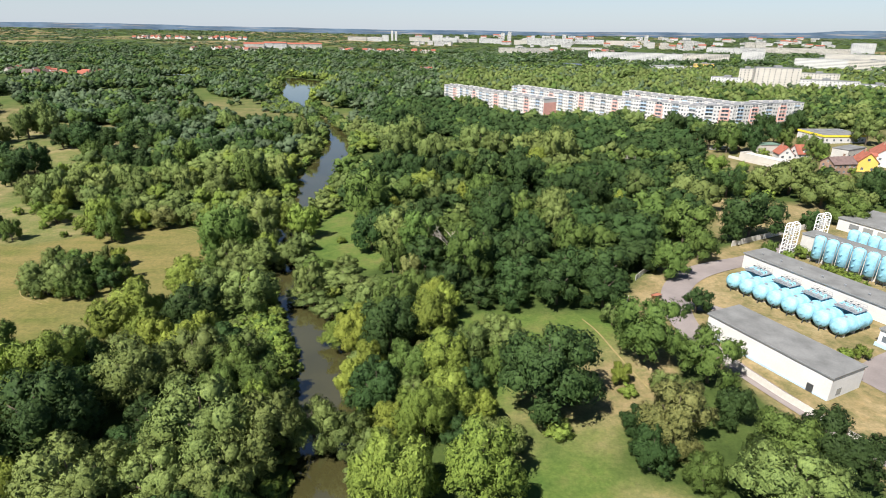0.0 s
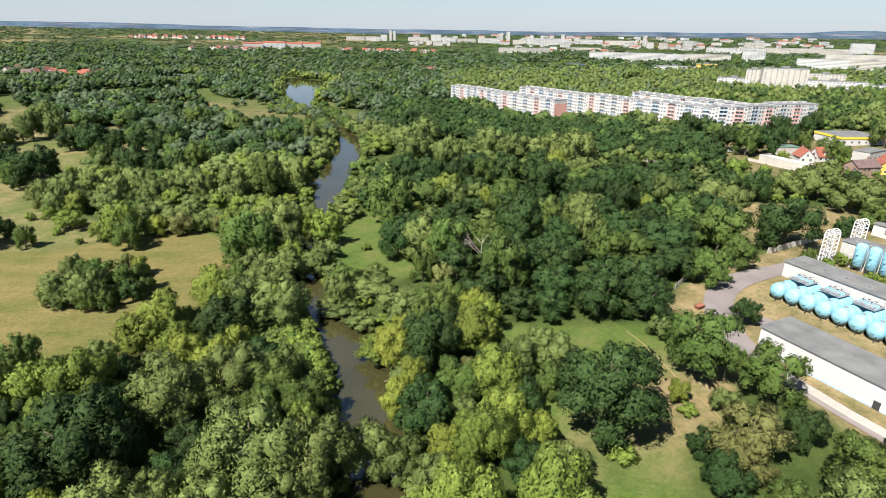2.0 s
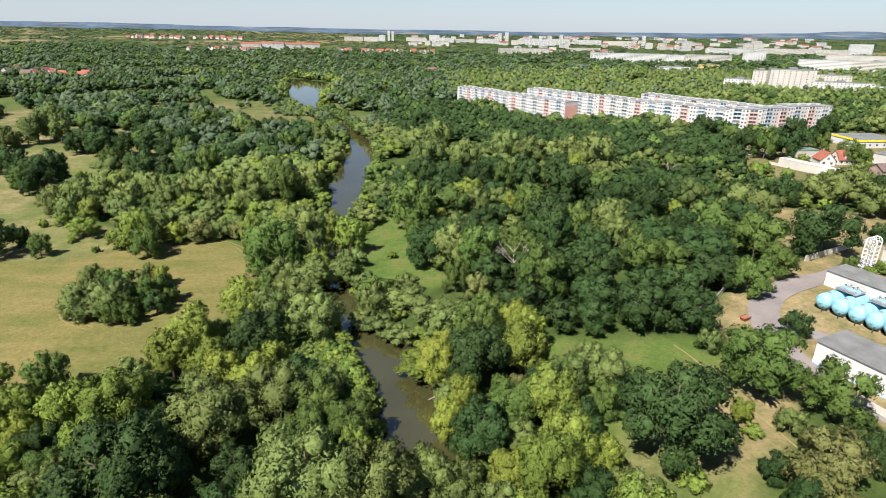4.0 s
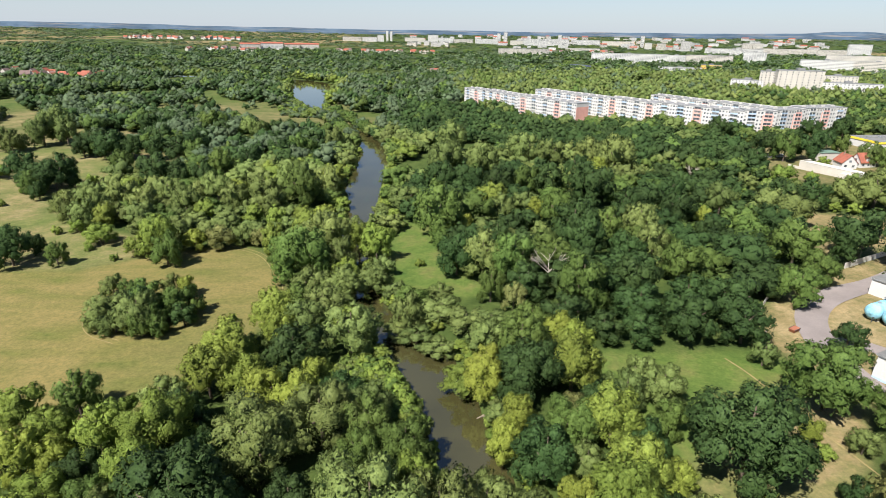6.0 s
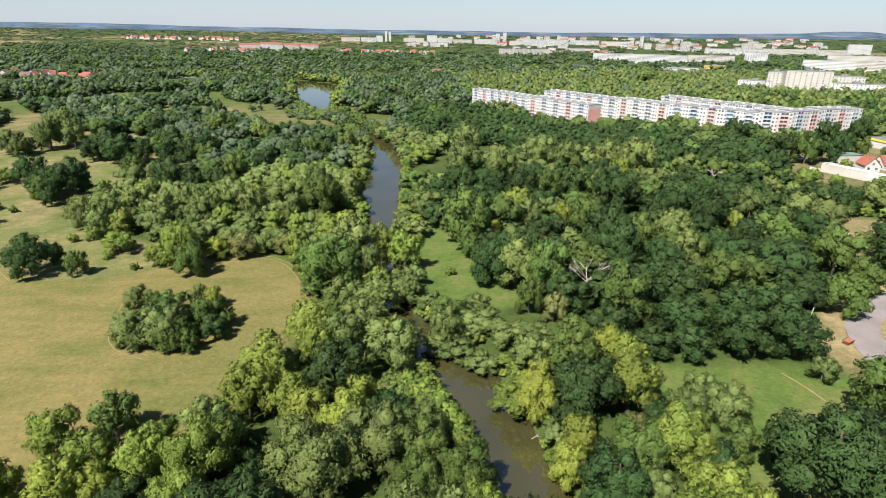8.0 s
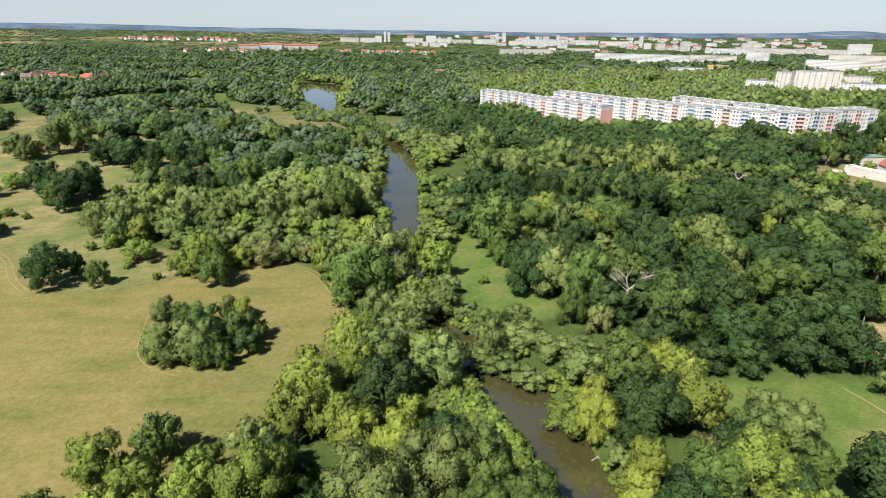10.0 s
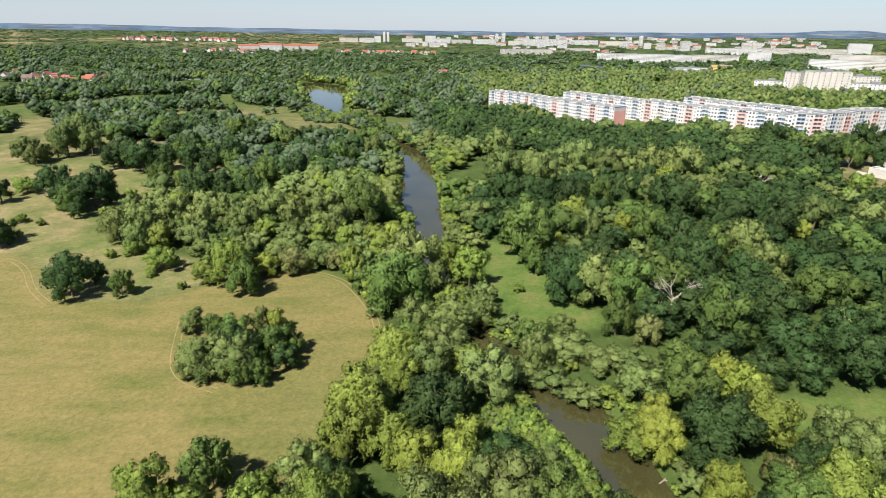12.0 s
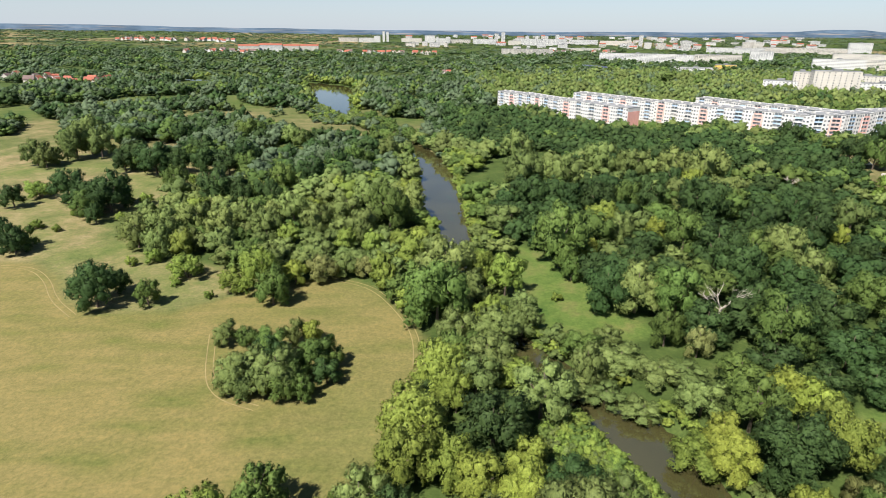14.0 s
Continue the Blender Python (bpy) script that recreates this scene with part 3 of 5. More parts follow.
def tank(m, label):
    t = thing("storage_tank", label, "tank", m, "row of lying tanks")
    R, L = 2.2, 12.8
    prof = [(0, 0)] + [(R * math.sin(a), 1.25 * (1 - math.cos(a))) for a in (0.35, 0.7, 1.05, 1.3, 1.57)] + [(R, L - 1.25)] + [(R * math.sin(a), L - 1.25 + 1.25 * math.cos(a)) for a in (1.3, 1.05, 0.7, 0.35)] + [(0, L)]
    lie = pose(0, 0, R + 0.55, -90, 0, 0)
    part("shell", Form().lathe(prof, lie, 24), TANKBLUE, t, smooth=True)
    for y in (2.2, 6.2, 10.2):
        part("saddle", Form().box(0, y, 0, 3.0, 0.5, 1.15), CONCRETE, t)
        ring = Form()
        ring.lathe([(R, -0.12), (R + 0.07, -0.12), (R + 0.07, 0.12), (R, 0.12)], pose(0, y, R + 0.55, -90, 0, 0), 24)
        part("band", ring, TANKBLUE, t)
    part("manhole", Form().lathe([(0, 0.35), (0.45, 0.35), (0.45, 0)], pose(0, 3.2, 2 * R + 0.5), 12), STEEL, t)
    for x in (-1.2, 1.2):
        for y in (1.4, 11.4):
            part("leg", Form().bar((x, y, 0), (x * 1.1, y, 1.4), 0.12), DARKSTEEL, t)
    part("flange", Form().lathe([(0, 0), (0.28, 0), (0.28, 0.2), (0, 0.2)], pose(0, 0.05, R + 0.4, 90, 0, 0), 12), TANKBLUE, t)
    part("pipe", Form().bar((0.9, -0.35, 0.3), (0.9, -0.35, 1.6), 0.14).bar((0.9, -0.35, 1.6), (0.9, 0.6, 1.6), 0.14), DARKSTEEL, t)
    return t


TANK_ROW, STEP = (86.0, 153.5), 4.45
first = tank(yard(TANK_ROW), "pale blue lying steel pressure tank on concrete saddles")
for k in range(1, 8):
    copy_thing(first, yard(TANK_ROW, k * STEP))


def gantry(m):
    g = thing("walkway_platform", "grey galvanised walkway platform above the blue tanks", "platform", m, "tank walkways")
    for x in (-2.4, -1.2, 0, 1.2, 2.4):
        part("grating", Form().box(x, 0, 0, 1.16, 5.0, 0.1), STEEL, g)
    rail = Form()
    for x in (-2.6, -0.9, 0.9, 2.6):
        for y in (-2.5, 2.5):
            rail.bar((x, y, 0), (x, y, 1.1), 0.05)
    for y in (-2.5, 2.5):
        for z in (0.55, 1.1):
            rail.bar((-2.6, y, z), (2.6, y, z), 0.05)
    part("railing", rail, STEEL, g)
    for x, y in ((-2.2, -2.2), (2.2, -2.2), (-2.2, 2.2), (2.2, 2.2)):
        part("leg", Form().bar((x, y, -1.3), (x, y, 0), 0.09), STEEL, g)
    for y, r in ((-1.7, 0.16), (-0.6, 0.22), (0.5, 0.18), (1.6, 0.14)):
        part("pipe", Form().bar((-2.3, y, 0.55), (2.3, y, 0.55), r).bar((-2.3, y, -0.5), (-2.3, y, 0.55), r).bar((2.3, y, -0.5), (2.3, y, 0.55), r), TANKBLUE if r > 0.17 else STEEL, g)
    for x, y in ((-1.2, -0.6), (0.9, -0.6), (-0.4, 0.5), (1.4, 0.5)):
        v = part("valve", Form().lathe([(0, -0.3), (0.34, -0.3), (0.34, 0.3), (0, 0.3)], pose(x, y, 0.55, 0, 90, 0), 10), STEEL, g)
        part("hand_wheel", Form().bar((0, 0, 0), (0, 0, 0.6), 0.05).lathe([(0, 0.55), (0.3, 0.55), (0.3, 0.63), (0, 0.63)], None, 10), DARKSTEEL, v, at=pose(x, y, 0.85))
    return g


for k in range(4):
    at = yard(TANK_ROW, (2 * k + 0.5) * STEP, 8.6, 5.35)
    if k == 0:
        platform = gantry(at)
    else:
        copy_thing(platform, at)


def upright_tank(m):
    t = thing("upright_tank", "pale blue upright steel filter tank on a dark skirt", "tank", m, "row of upright tanks")
    part("shell", Form().lathe([(0, 1.2), (0.9, 1.3), (1.75, 2.0), (1.75, 8.3), (1.5, 8.9), (0.85, 9.3), (0, 9.4)], None, 20), TANKBLUE, t, smooth=True)
    for a in (45, 135, 225, 315):
        c, s = math.cos(radians(a)), math.sin(radians(a))
        part("leg", Form().bar((1.45 * c, 1.45 * s, -0.6), (1.45 * c, 1.45 * s, 2.2), 0.14), DARKSTEEL, t)
    for z in (3.6, 6.0):
        part("flange", Form().lathe([(0, 0), (0.3, 0), (0.3, 0.5), (0, 0.5)], pose(0, -1.7, z, 90, 0, 0), 10), TANKBLUE, t)
    part("pipe", Form().bar((1.75, -0.9, 0.3), (1.75, -0.9, 8.8), 0.12), STEEL, t)
    return t


UP_ROW = (124.5, 173.5)
first = upright_tank(yard(UP_ROW, 0, 0))
for k in range(1, 9):
    copy_thing(first, yard(UP_ROW, k * 4.1))
for k in range(8):
    copy_thing(first, yard(UP_ROW, 1.5 + k * 3.3, 15.5))
h3 = hall((122.6, 180.0), 50, 7.0, 8.0, "flat-roofed filter hall with grey felt roof between rows of tanks", False)
part("cladding", Form().box(25, -0.05, -1.0, 50.1, 0.1, 8.6).box(-0.05, 3.5, -1.0, 0.1, 7.0, 8.6), GREYWALL, h3, "grey weathered cladding")
pipes = Form()
for k in range(10):
    pipes.bar((3 + k * 4.2, 2.0, 8.4), (6 + k * 4.2, 2.0, 8.4), 0.15).bar((3 + k * 4.2, 2.0, 7.9), (3 + k * 4.2, 2.0, 8.4), 0.12).bar((6 + k * 4.2, 2.0, 7.9), (6 + k * 4.2, 2.0, 8.4), 0.12).bar((4.5 + k * 4.2, 2.0, 8.4), (4.5 + k * 4.2, 4.5, 8.4), 0.1)
part("roof_pipes", pipes, STEEL, h3, "grey roof pipework")
h4 = hall((153, 206), 60, 22, 4.6, "wide white hall with dark flat roof at the yard's rear", False)
part("roof_house", Form().box(24, 14, 4.91, 18, 10, 1.6), WHITE, h4)
part("roof", Form().box(24, 14, 6.512, 18.5, 10.5, 0.25), FELT, h4, "dark grey roofing felt")
for k in range(3):
    part("window", Form().box(6 + 5 * k, -0.04, 1.5, 3.4, 0.08, 2.0), GLASS, h4)


def stair_tower(m, h):
    """A white lattice tower with a round-arched top."""
    t = thing("stair_tower", "white steel lattice stair tower with an arched top", "tower", m, "stair towers")
    w, d = 1.55, 1.5
    for x in (-w, w):
        for y in (-d, d):
            part("post", Form().box(x, y, -0.2, 0.28, 0.28, h + 0.2), WHITESTEEL, t)
    for y in (-d, d):
        arch = Form()
        for i in range(10):
            a, b = math.pi * i / 10, math.pi * (i + 1) / 10
            arch.bar((w * math.cos(a), y, h + w * math.sin(a)), (w * math.cos(b), y, h + w * math.sin(b)), 0.16)
        part("arch", arch, WHITESTEEL, t)
    for i in range(1, 8):
        z = h * i / 7
        part("ring", Form().bar((-w, -d, z), (w, -d, z), 0.09).bar((-w, d, z), (w, d, z), 0.09).bar((-w, -d, z), (-w, d, z), 0.09).bar((w, -d, z), (w, d, z), 0.09), WHITESTEEL, t)
    for x in (-0.5, 0.5):
        for y in (-d, d):
            part("mullion", Form().bar((x, y, 0), (x, y, h + 1.4), 0.08), WHITESTEEL, t)
    for i in range(1, 6):
        a = math.pi * i / 6
        part("purlin", Form().bar((w * math.cos(a), -d, h + w * math.sin(a)), (w * math.cos(a), d, h + w * math.sin(a)), 0.09), WHITESTEEL, t)
    for i in range(6):
        z0, z1 = h * i / 6, h * (i + 1) / 6
        part("stair_flight", Form().bar((-1.1 if i % 2 else 1.1, 0, z0), (1.1 if i % 2 else -1.1, 0, z1), 0.18), STEEL, t)
    return t


stair_tower(yard((119.0, 180.5)), 10.3)
stair_tower(yard((137.0, 192.0)), 9.6)
office = hall((107.5, 121.5), 20, 10, 4.2, "small white office wing with a grey roof beside the tanks", False)
for k in range(5):
    part("window", Form().box(2.2 + 3.6 * k, -0.04, 1.2, 2.6, 0.08, 1.5), GLASS, office)
part("wall", Form().box(6, -0.6, 0, 12, 1.0, 0.9), BLUEPANEL, office, "pale blue low wall")

ROADS = {"lane to the tanks": [(128, 190, 3.0), (106, 177, 3.2), (92, 172, 4.0), (80, 166, 4.2), (71, 156, 4.0), (66, 144, 4.0), (64, 132, 3.6), (66, 118, 2.4), (73, 98, 2.2), (82, 78, 2.2), (95, 50, 2.2)],
         "branch": [(66, 146, 3.0), (78, 141, 2.6), (90, 117, 2.2), (97, 104, 2.6), (104, 86, 4.5), (112, 66, 5.0)], "court": [(96, 108, 3), (104, 112, 4), (116, 116, 5)]}
for name, way in ROADS.items():
    strip = ribbon(way, 0.0)
    strip.v = [(x, y, height(x, y) + 0.05 + 0.006 * len(name)) for x, y, _ in strip.v]
    structure("road", strip, ASPHALT, "worn pinkish grey asphalt yard road", "road")


def fence(line, label, tall=1.9, pitch=2.5, m=CONCRETE):
    f = thing("fence", label, "fence", pose(line[0][0], line[0][1], height(*line[0])))
    post, o = Form().box(0, 0, -0.4, 0.16, 0.16, tall + 0.5).mesh("post", m), Vector(line[0])
    for a, b in zip(line, line[1:]):
        a, b = Vector(a) - o, Vector(b) - o
        n = max(1, round((b - a).length / pitch))
        yaw, step = math.degrees(math.atan2((b - a).y, (b - a).x)), (b - a).length / n
        panel = Form().box(step / 2, 0, 0.05, step - 0.17, 0.07, tall).mesh("panel", m)
        for i in range(n):
            p = a + (b - a) * i / n
            part("post", post, None, f, at=pose(p.x, p.y, height(*(p + o)) - height(*o), 0, 0, yaw))
            part("panel", panel, None, f, at=pose(p.x, p.y, height(*(p + o)) - height(*o), 0, 0, yaw))
    return f


fence([(60.5, 161.5), (66, 168), (72.5, 173.5)], "pale concrete panel fence beside the lane")
fence([(104, 189), (120, 196.5), (137, 204.5), (156, 213)], "long pale concrete panel fence along the yard", 2.2)
fence([(65, 119), (72, 99.5), (80, 82)], "whitish concrete fence between lane and trees", 1.8)
fence([(52, 144), (54, 148)], "short stub of concrete fence at the wood's edge", 1.6)
skip = thing("skip", "small rust-red steel container beside the lane", "container", pose(62.5, 149, height(62.5, 149) + 0.05, 0, 0, 30))
part("body", Form().add([(-1.0, -0.6, 0), (1.0, -0.6, 0), (1.0, 0.6, 0), (-1.0, 0.6, 0), (-1.5, -0.8, 1.0), (1.5, -0.8, 1.0), (1.5, 0.8, 1.0), (-1.5, 0.8, 1.0), (-1.4, -0.7, 0.9), (1.4, -0.7, 0.9), (1.4, 0.7, 0.9), (-1.4, 0.7, 0.9)],
     [(3, 2, 1, 0), (0, 1, 5, 4), (1, 2, 6, 5), (2, 3, 7, 6), (3, 0, 4, 7), (4, 5, 9, 8), (5, 6, 10, 9), (6, 7, 11, 10), (7, 4, 8, 11), (8, 9, 10, 11)]), RUST, skip)
part("rim", Form().box(0, -0.85, 0.95, 3.1, 0.1, 0.12).box(0, 0.85, 0.95, 3.1, 0.1, 0.12), DARKSTEEL, skip)


# ---- houses and shops behind the yard ----
def house(x, y, yaw, sx, sy, eaves, rise, wall, roof, label, dormer=False, group=""):
    h = thing("house", label, "house", pose(x, y, height(x, y), 0, 0, yaw), group)
    part("wall", Form().box(0, 0, -0.5, sx, sy, eaves + 0.5).add([(s * (sx / 2 - 0.01), yy, zz) for s in (-1, 1) for yy, zz in ((-sy / 2, eaves), (sy / 2, eaves), (0, eaves + rise))], [(0, 2, 1), (3, 4, 5)]), wall, h)
    part("roof", Form().gable(sx, sy, eaves + 0.004, rise, 0.4), roof, h)
    for s in range(max(1, int(eaves // 2.8))):
        for i in range(max(2, int(sx // 2.6))):
            part("window", WINDOW, None, h, at=pose(-sx / 2 + (i + 0.5) * sx / max(2, int(sx // 2.6)), -sy / 2, 0.9 + s * 2.8))
        for yy in (-sy / 4, sy / 4):
            part("window", WINDOW, None, h, at=pose(-sx / 2, yy, 0.9 + s * 2.8, 0, 0, -90))
            part("window", WINDOW, None, h, at=pose(sx / 2, yy, 0.9 + s * 2.8, 0, 0, 90))
    part("window", WINDOW, None, h, at=pose(-sx / 2, 0, eaves + 0.3, 0, 0, -90))
    part("chimney", Form().box(sx * 0.2, 0.6, eaves + rise * 0.6, 0.7, 0.7, rise * 0.4 + 1.2).box(sx * 0.2, 0.6, eaves + rise + 1.2, 0.9, 0.9, 0.15), BRICKWALL, h)
    if dormer:
        d = part("dormer", Form().box(0, -sy / 4, eaves + 0.2, 3.0, sy / 2 - 0.4, rise * 0.55), wall, h)
        part("dormer_roof", Form().gable(sy / 2, 3.2, eaves + 0.2 + rise * 0.55, 1.3, 0.25, pose(0, -sy / 4, 0, 0, 0, 90)), roof, d)
    return h


house(214, 332, 8, 10, 8, 3.0, 4.6, WHITE, RED_TILE, "white gabled house with a red tile roof", True)
house(203, 331, 80, 10, 8, 3.2, 4.2, WHITE, RED_TILE, "white house with a steep dull red roof")
house(211.5, 295, 10, 14, 9, 5.6, 3.0, BRICKWALL, DARK_TILE, "brown clinker house with a dark tile roof")
house(230, 301, 70, 11, 9, 5.4, 4.4, YELLOW, RED_TILE, "yellow gabled house with orange tile roof", True)
house(249, 313, 62, 18, 12, 6.0, 4.8, WHITE, RED_TILE, "large house with a broad orange tile roof")
house(266, 304, 62, 12, 9, 5.0, 4.2, WHITE, RED_TILE, "white house with an orange tile roof")


def flat_building(name, label, category, x, y, yaw, sx, sy, tall, wall, roof):
    b = thing(name, label, category, pose(x, y, height(x, y), 0, 0, yaw))
    part("wall", Form().box(0, 0, -1, sx, sy, tall + 1), wall, b)
    part("roof", Form().box(0, 0, tall + 0.004, sx + 0.4, sy + 0.4, 0.28), roof, b)
    for i in range(int(sx // 5)):
        part("window", WINDOW, None, b, at=pose(-sx / 2 + 2.5 + 5 * i, -sy / 2, 1.2))
    return b


terrace = thing("retaining_wall", "pale rendered retaining wall with a bare terrace on top", "wall", pose(189, 320.5, height(189, 320.5), 0, 0, -68))
part("wall", Form().box(0, -3.5, -1, 34, 0.5, 4.0).box(-17, 1.0, -1, 0.5, 9, 4.0).box(11, -5.0, -1, 6, 3.0, 2.6), CREAM, terrace)
part("coping", Form().box(0, -3.5, 3.004, 34.3, 0.7, 0.18).box(-17, 1.2, 3.004, 0.7, 8.6, 0.16), CONCRETE, terrace)
part("terrace_slab", Form().box(0.3, 1.2, -1, 33.4, 8.8, 3.5), CONCRETE, terrace, "pale bare concrete terrace")
part("forecourt_wall", Form().box(0, -9, -1, 40, 0.3, 2.0), CREAM, terrace)
flat_building("annexe", "beige annexe with a green flat roof", "house", 199, 343, 8, 13, 8, 6.2, CREAM, GREENROOF)
flat_building("workshop", "grey workshop with a flat dark roof between houses", "workshop", 243, 333, 30, 20, 9, 5.4, GREYWALL, FELT)
shop = flat_building("supermarket", "flat white shop hall with a yellow fascia and grey roof", "shop", 267, 386, 4, 30, 26, 5.0, WHITE, FELT)
part("fascia", Form().box(0, -13.25, 3.9, 30.6, 0.2, 1.3).box(-15.25, 0, 3.9, 0.2, 26.6, 1.3), STRIPE, shop, "yellow fascia band")
for k in range(3):
    part("skylight", Form().box(-9 + 9 * k, 3, 5.3, 2.4, 2.4, 0.9), STEEL, shop)
fence([(212, 279), (222, 281), (236, 284)], "low pale garden wall in front of the houses", 1.2, 4)
court = ribbon([(158, 384, 7), (180, 388, 7)], 0.0)
court.v = [(x, y, height(x, y) + 0.35) for x, y, _ in court.v]
structure("pavement", court, RUST, "red clay surface of a small sports court", "court")


def van(x, y, yaw, paint, label):
    v = thing("van", label, "vehicle", pose(x, y, height(x, y) + 0.1, 0, 0, yaw), "parked vehicles")
    side = [(-2.4, 0.35), (2.4, 0.35), (2.45, 1.0), (1.5, 1.2), (0.9, 2.0), (-2.3, 2.1), (-2.45, 1.2)]
    n = len(side)
    body = Form().add([(a, e, z) for e in (-0.95, 0.95) for a, z in side], [tuple(range(n)), tuple(range(2 * n - 1, n - 1, -1))] + [((i + 1) % n, i, n + i, n + (i + 1) % n) for i in range(n)])
    part("body", body, paint, v)
    part("window", Form().box(-0.6, -0.96, 1.25, 2.6, 0.04, 0.6), GLASS, v)
    part("windscreen", Form().add([(1.48, -0.8, 1.25), (1.48, 0.8, 1.25), (0.95, 0.8, 1.95), (0.95, -0.8, 1.95)], [(0, 1, 2, 3)], pose(0.03, 0, 0.02)), GLASS, v)
    for a in (-1.5, 1.5):
        for e in (-0.95, 0.75):
            part("wheel", Form().lathe([(0, 0), (0.34, 0), (0.34, 0.2), (0, 0.2)], pose(a, e, 0.34, -90, 0, 0), 12), DARKSTEEL, v)


van(174, 358, 10, WHITESTEEL, "white van parked under the trees")
van(182, 358, -5, WHITESTEEL, "white van parked beside the lane")
van(188, 356, 15, RUST, "dark red car parked beside the lane")
drift = thing("driftwood", "bare fallen branch caught at the river bank", "branch", pose(-25.5, 119, -3.1, 0, 0, 20))
part("branch", Form().bar((0, 0, -0.2), (5, 1, 0.9), 0.2, 0.1, 6).bar((2, 0.4, 0.2), (4, -1.5, 0.9), 0.12, 0.05, 5).bar((3, 0.6, 0.4), (5, 2.4, 0.5), 0.1, 0.04, 5), DEADWOOD, drift)


# ---- the town beyond ----
def far_block(x, y, yaw, length, depth, storeys, wall, label, roof=None, group=""):
    """A distant block with a row of windows to each storey on its two visible faces."""
    base = height(x, y)
    h, tall = storeys * 2.8 + 1.0, storeys > 9
    b = thing("apartment_building", label, "apartment block", pose(x, y, base, 0, 0, yaw), group)
    part("wall", Form().box(0, 0, -3, length, depth, h + 3), wall, b)
    if roof and not tall:
        part("roof", Form().gable(length, depth, h + 0.01, 4.2, 0.5), roof, b, "red tiled saddle roof")
    else:
        part("roof", Form().box(0, 0, h + 0.01, length + 0.4, depth + 0.4, 0.5).box(0, 0, h + 0.51, min(8, length / 3), depth * 0.6, 2.2), roof or FELT_PALE, b)
    n, k = max(3, int(length / (6.0 if tall else 4.0))), max(2, int(depth / 5))
    if y < 800:
        for z in (0.75 + 1.0 + 2.8 * i for i in range(storeys)):
            for i in range(n):
                part("window", WINDOW, None, b, at=pose(-length / 2 + (i + 0.5) * length / n, -depth / 2, z))
            for i in range(k):
                part("window", WINDOW, None, b, at=pose(-length / 2, -depth / 2 + (i + 0.5) * depth / k, z, 0, 0, -90))
    else:
        row = Form()
        for z in (1.7 + 2.8 * i for i in range(storeys)):
            for i in range(n):
                row.box(-length / 2 + (i + 0.5) * length / n, -depth / 2 - 0.02, z, (3.0 if i % 3 else 3.6) * length / n / 4, 0.08, 1.0)
            for i in range(k):
                row.box(-length / 2 - 0.02, -depth / 2 + (i + 0.5) * depth / k, z, 0.08, 1.4, 1.2)
        tagged(part("glazing", row, GLASS, b), kind="stuff")
    return b


# position, turn, length, storeys and wall of each block
TOWN_NEAR = [(400, 698, -18, 48, 10, CREAM), (363, 739, -39, 37, 5, WHITE), (467, 706, -26, 68, 5, WHITE), (510, 789, -25, 47, 6, CREAM), (380, 728, -27, 17, 9, CREAM), (544, 721, -27, 61, 3, WHITE)]
TOWN_MID = [(468, 1499, -15, 182, 8, WHITE), (609, 1546, -17, 47, 7, WHITE), (663, 1479, -18, 107, 8, CREAM), (806, 1250, -25, 96, 8, WHITE), (895, 1220, -27, 115, 8, CREAM), (1109, 1531, -26, 192, 9, CREAM), (846, 1602, -24, 55, 10, WHITE), (272, 1926, 0, 163, 7, CREAM), (446, 1138, -17, 78, 3, WHITE), (535, 1196, -17, 38, 4, YELLOW)]
TOWN_FAR = [(1054, 2120, -16, 190, 7, WHITE), (1308, 2129, -19, 293, 7, CREAM), (1188, 2285, -17, 35, 12, CREAM), (1227, 2282, -17, 35, 12, CREAM), (1470, 2066, -21, 71, 14, WHITE), (991, 2379, -11, 36, 13, GREYWALL), (811, 2499, -9, 24, 8, GREYWALL), (886, 2503, -10, 28, 9, GREYWALL), (926, 2462, -10, 33, 9, CREAM), (940, 2728, -9, 15, 17, WHITE), (458, 2598, -5, 37, 11, WHITE), (569, 2344, -7, 133, 3, CREAM)]
TOWN_LAST = [(309, 2946, -3, 17, 17, WHITE), (343, 2954, -3, 17, 19, WHITE), (448, 2884, -4, 16, 14, WHITE), (522, 3024, -5, 14, 13, WHITE), (578, 3049, -5, 14, 13, WHITE), (637, 3072, -6, 17, 15, WHITE), (524, 2856, -5, 215, 10, WHITE), (745, 2976, -7, 140, 8, WHITE), (886, 2907, -8, 151, 7, CREAM), (249, 2934, -2, 110, 8, WHITE), (138, 3016, -1, 102, 6, CREAM), (387, 2867, -4, 62, 7, CREAM)]
TOWN_LEFT = [(-243, 3084, 1, 11, 17, WHITE), (-224, 3093, 1, 12, 16, WHITE), (-272, 3025, 2, 31, 10, WHITE), (-11, 3034, 0, 51, 12, WHITE), (-103, 3052, 0, 100, 7, CREAM), (52, 2999, 0, 70, 8, WHITE), (-324, 2999, 2, 73, 7, WHITE), (-417, 3045, 3, 93, 6, CREAM), (-628, 2029, 8, 66, 6, CREAM), (-562, 2054, 7, 73, 7, WHITE), (-500, 2077, 6, 52, 6, CREAM), (-444, 2098, 5, 62, 6, CREAM)]
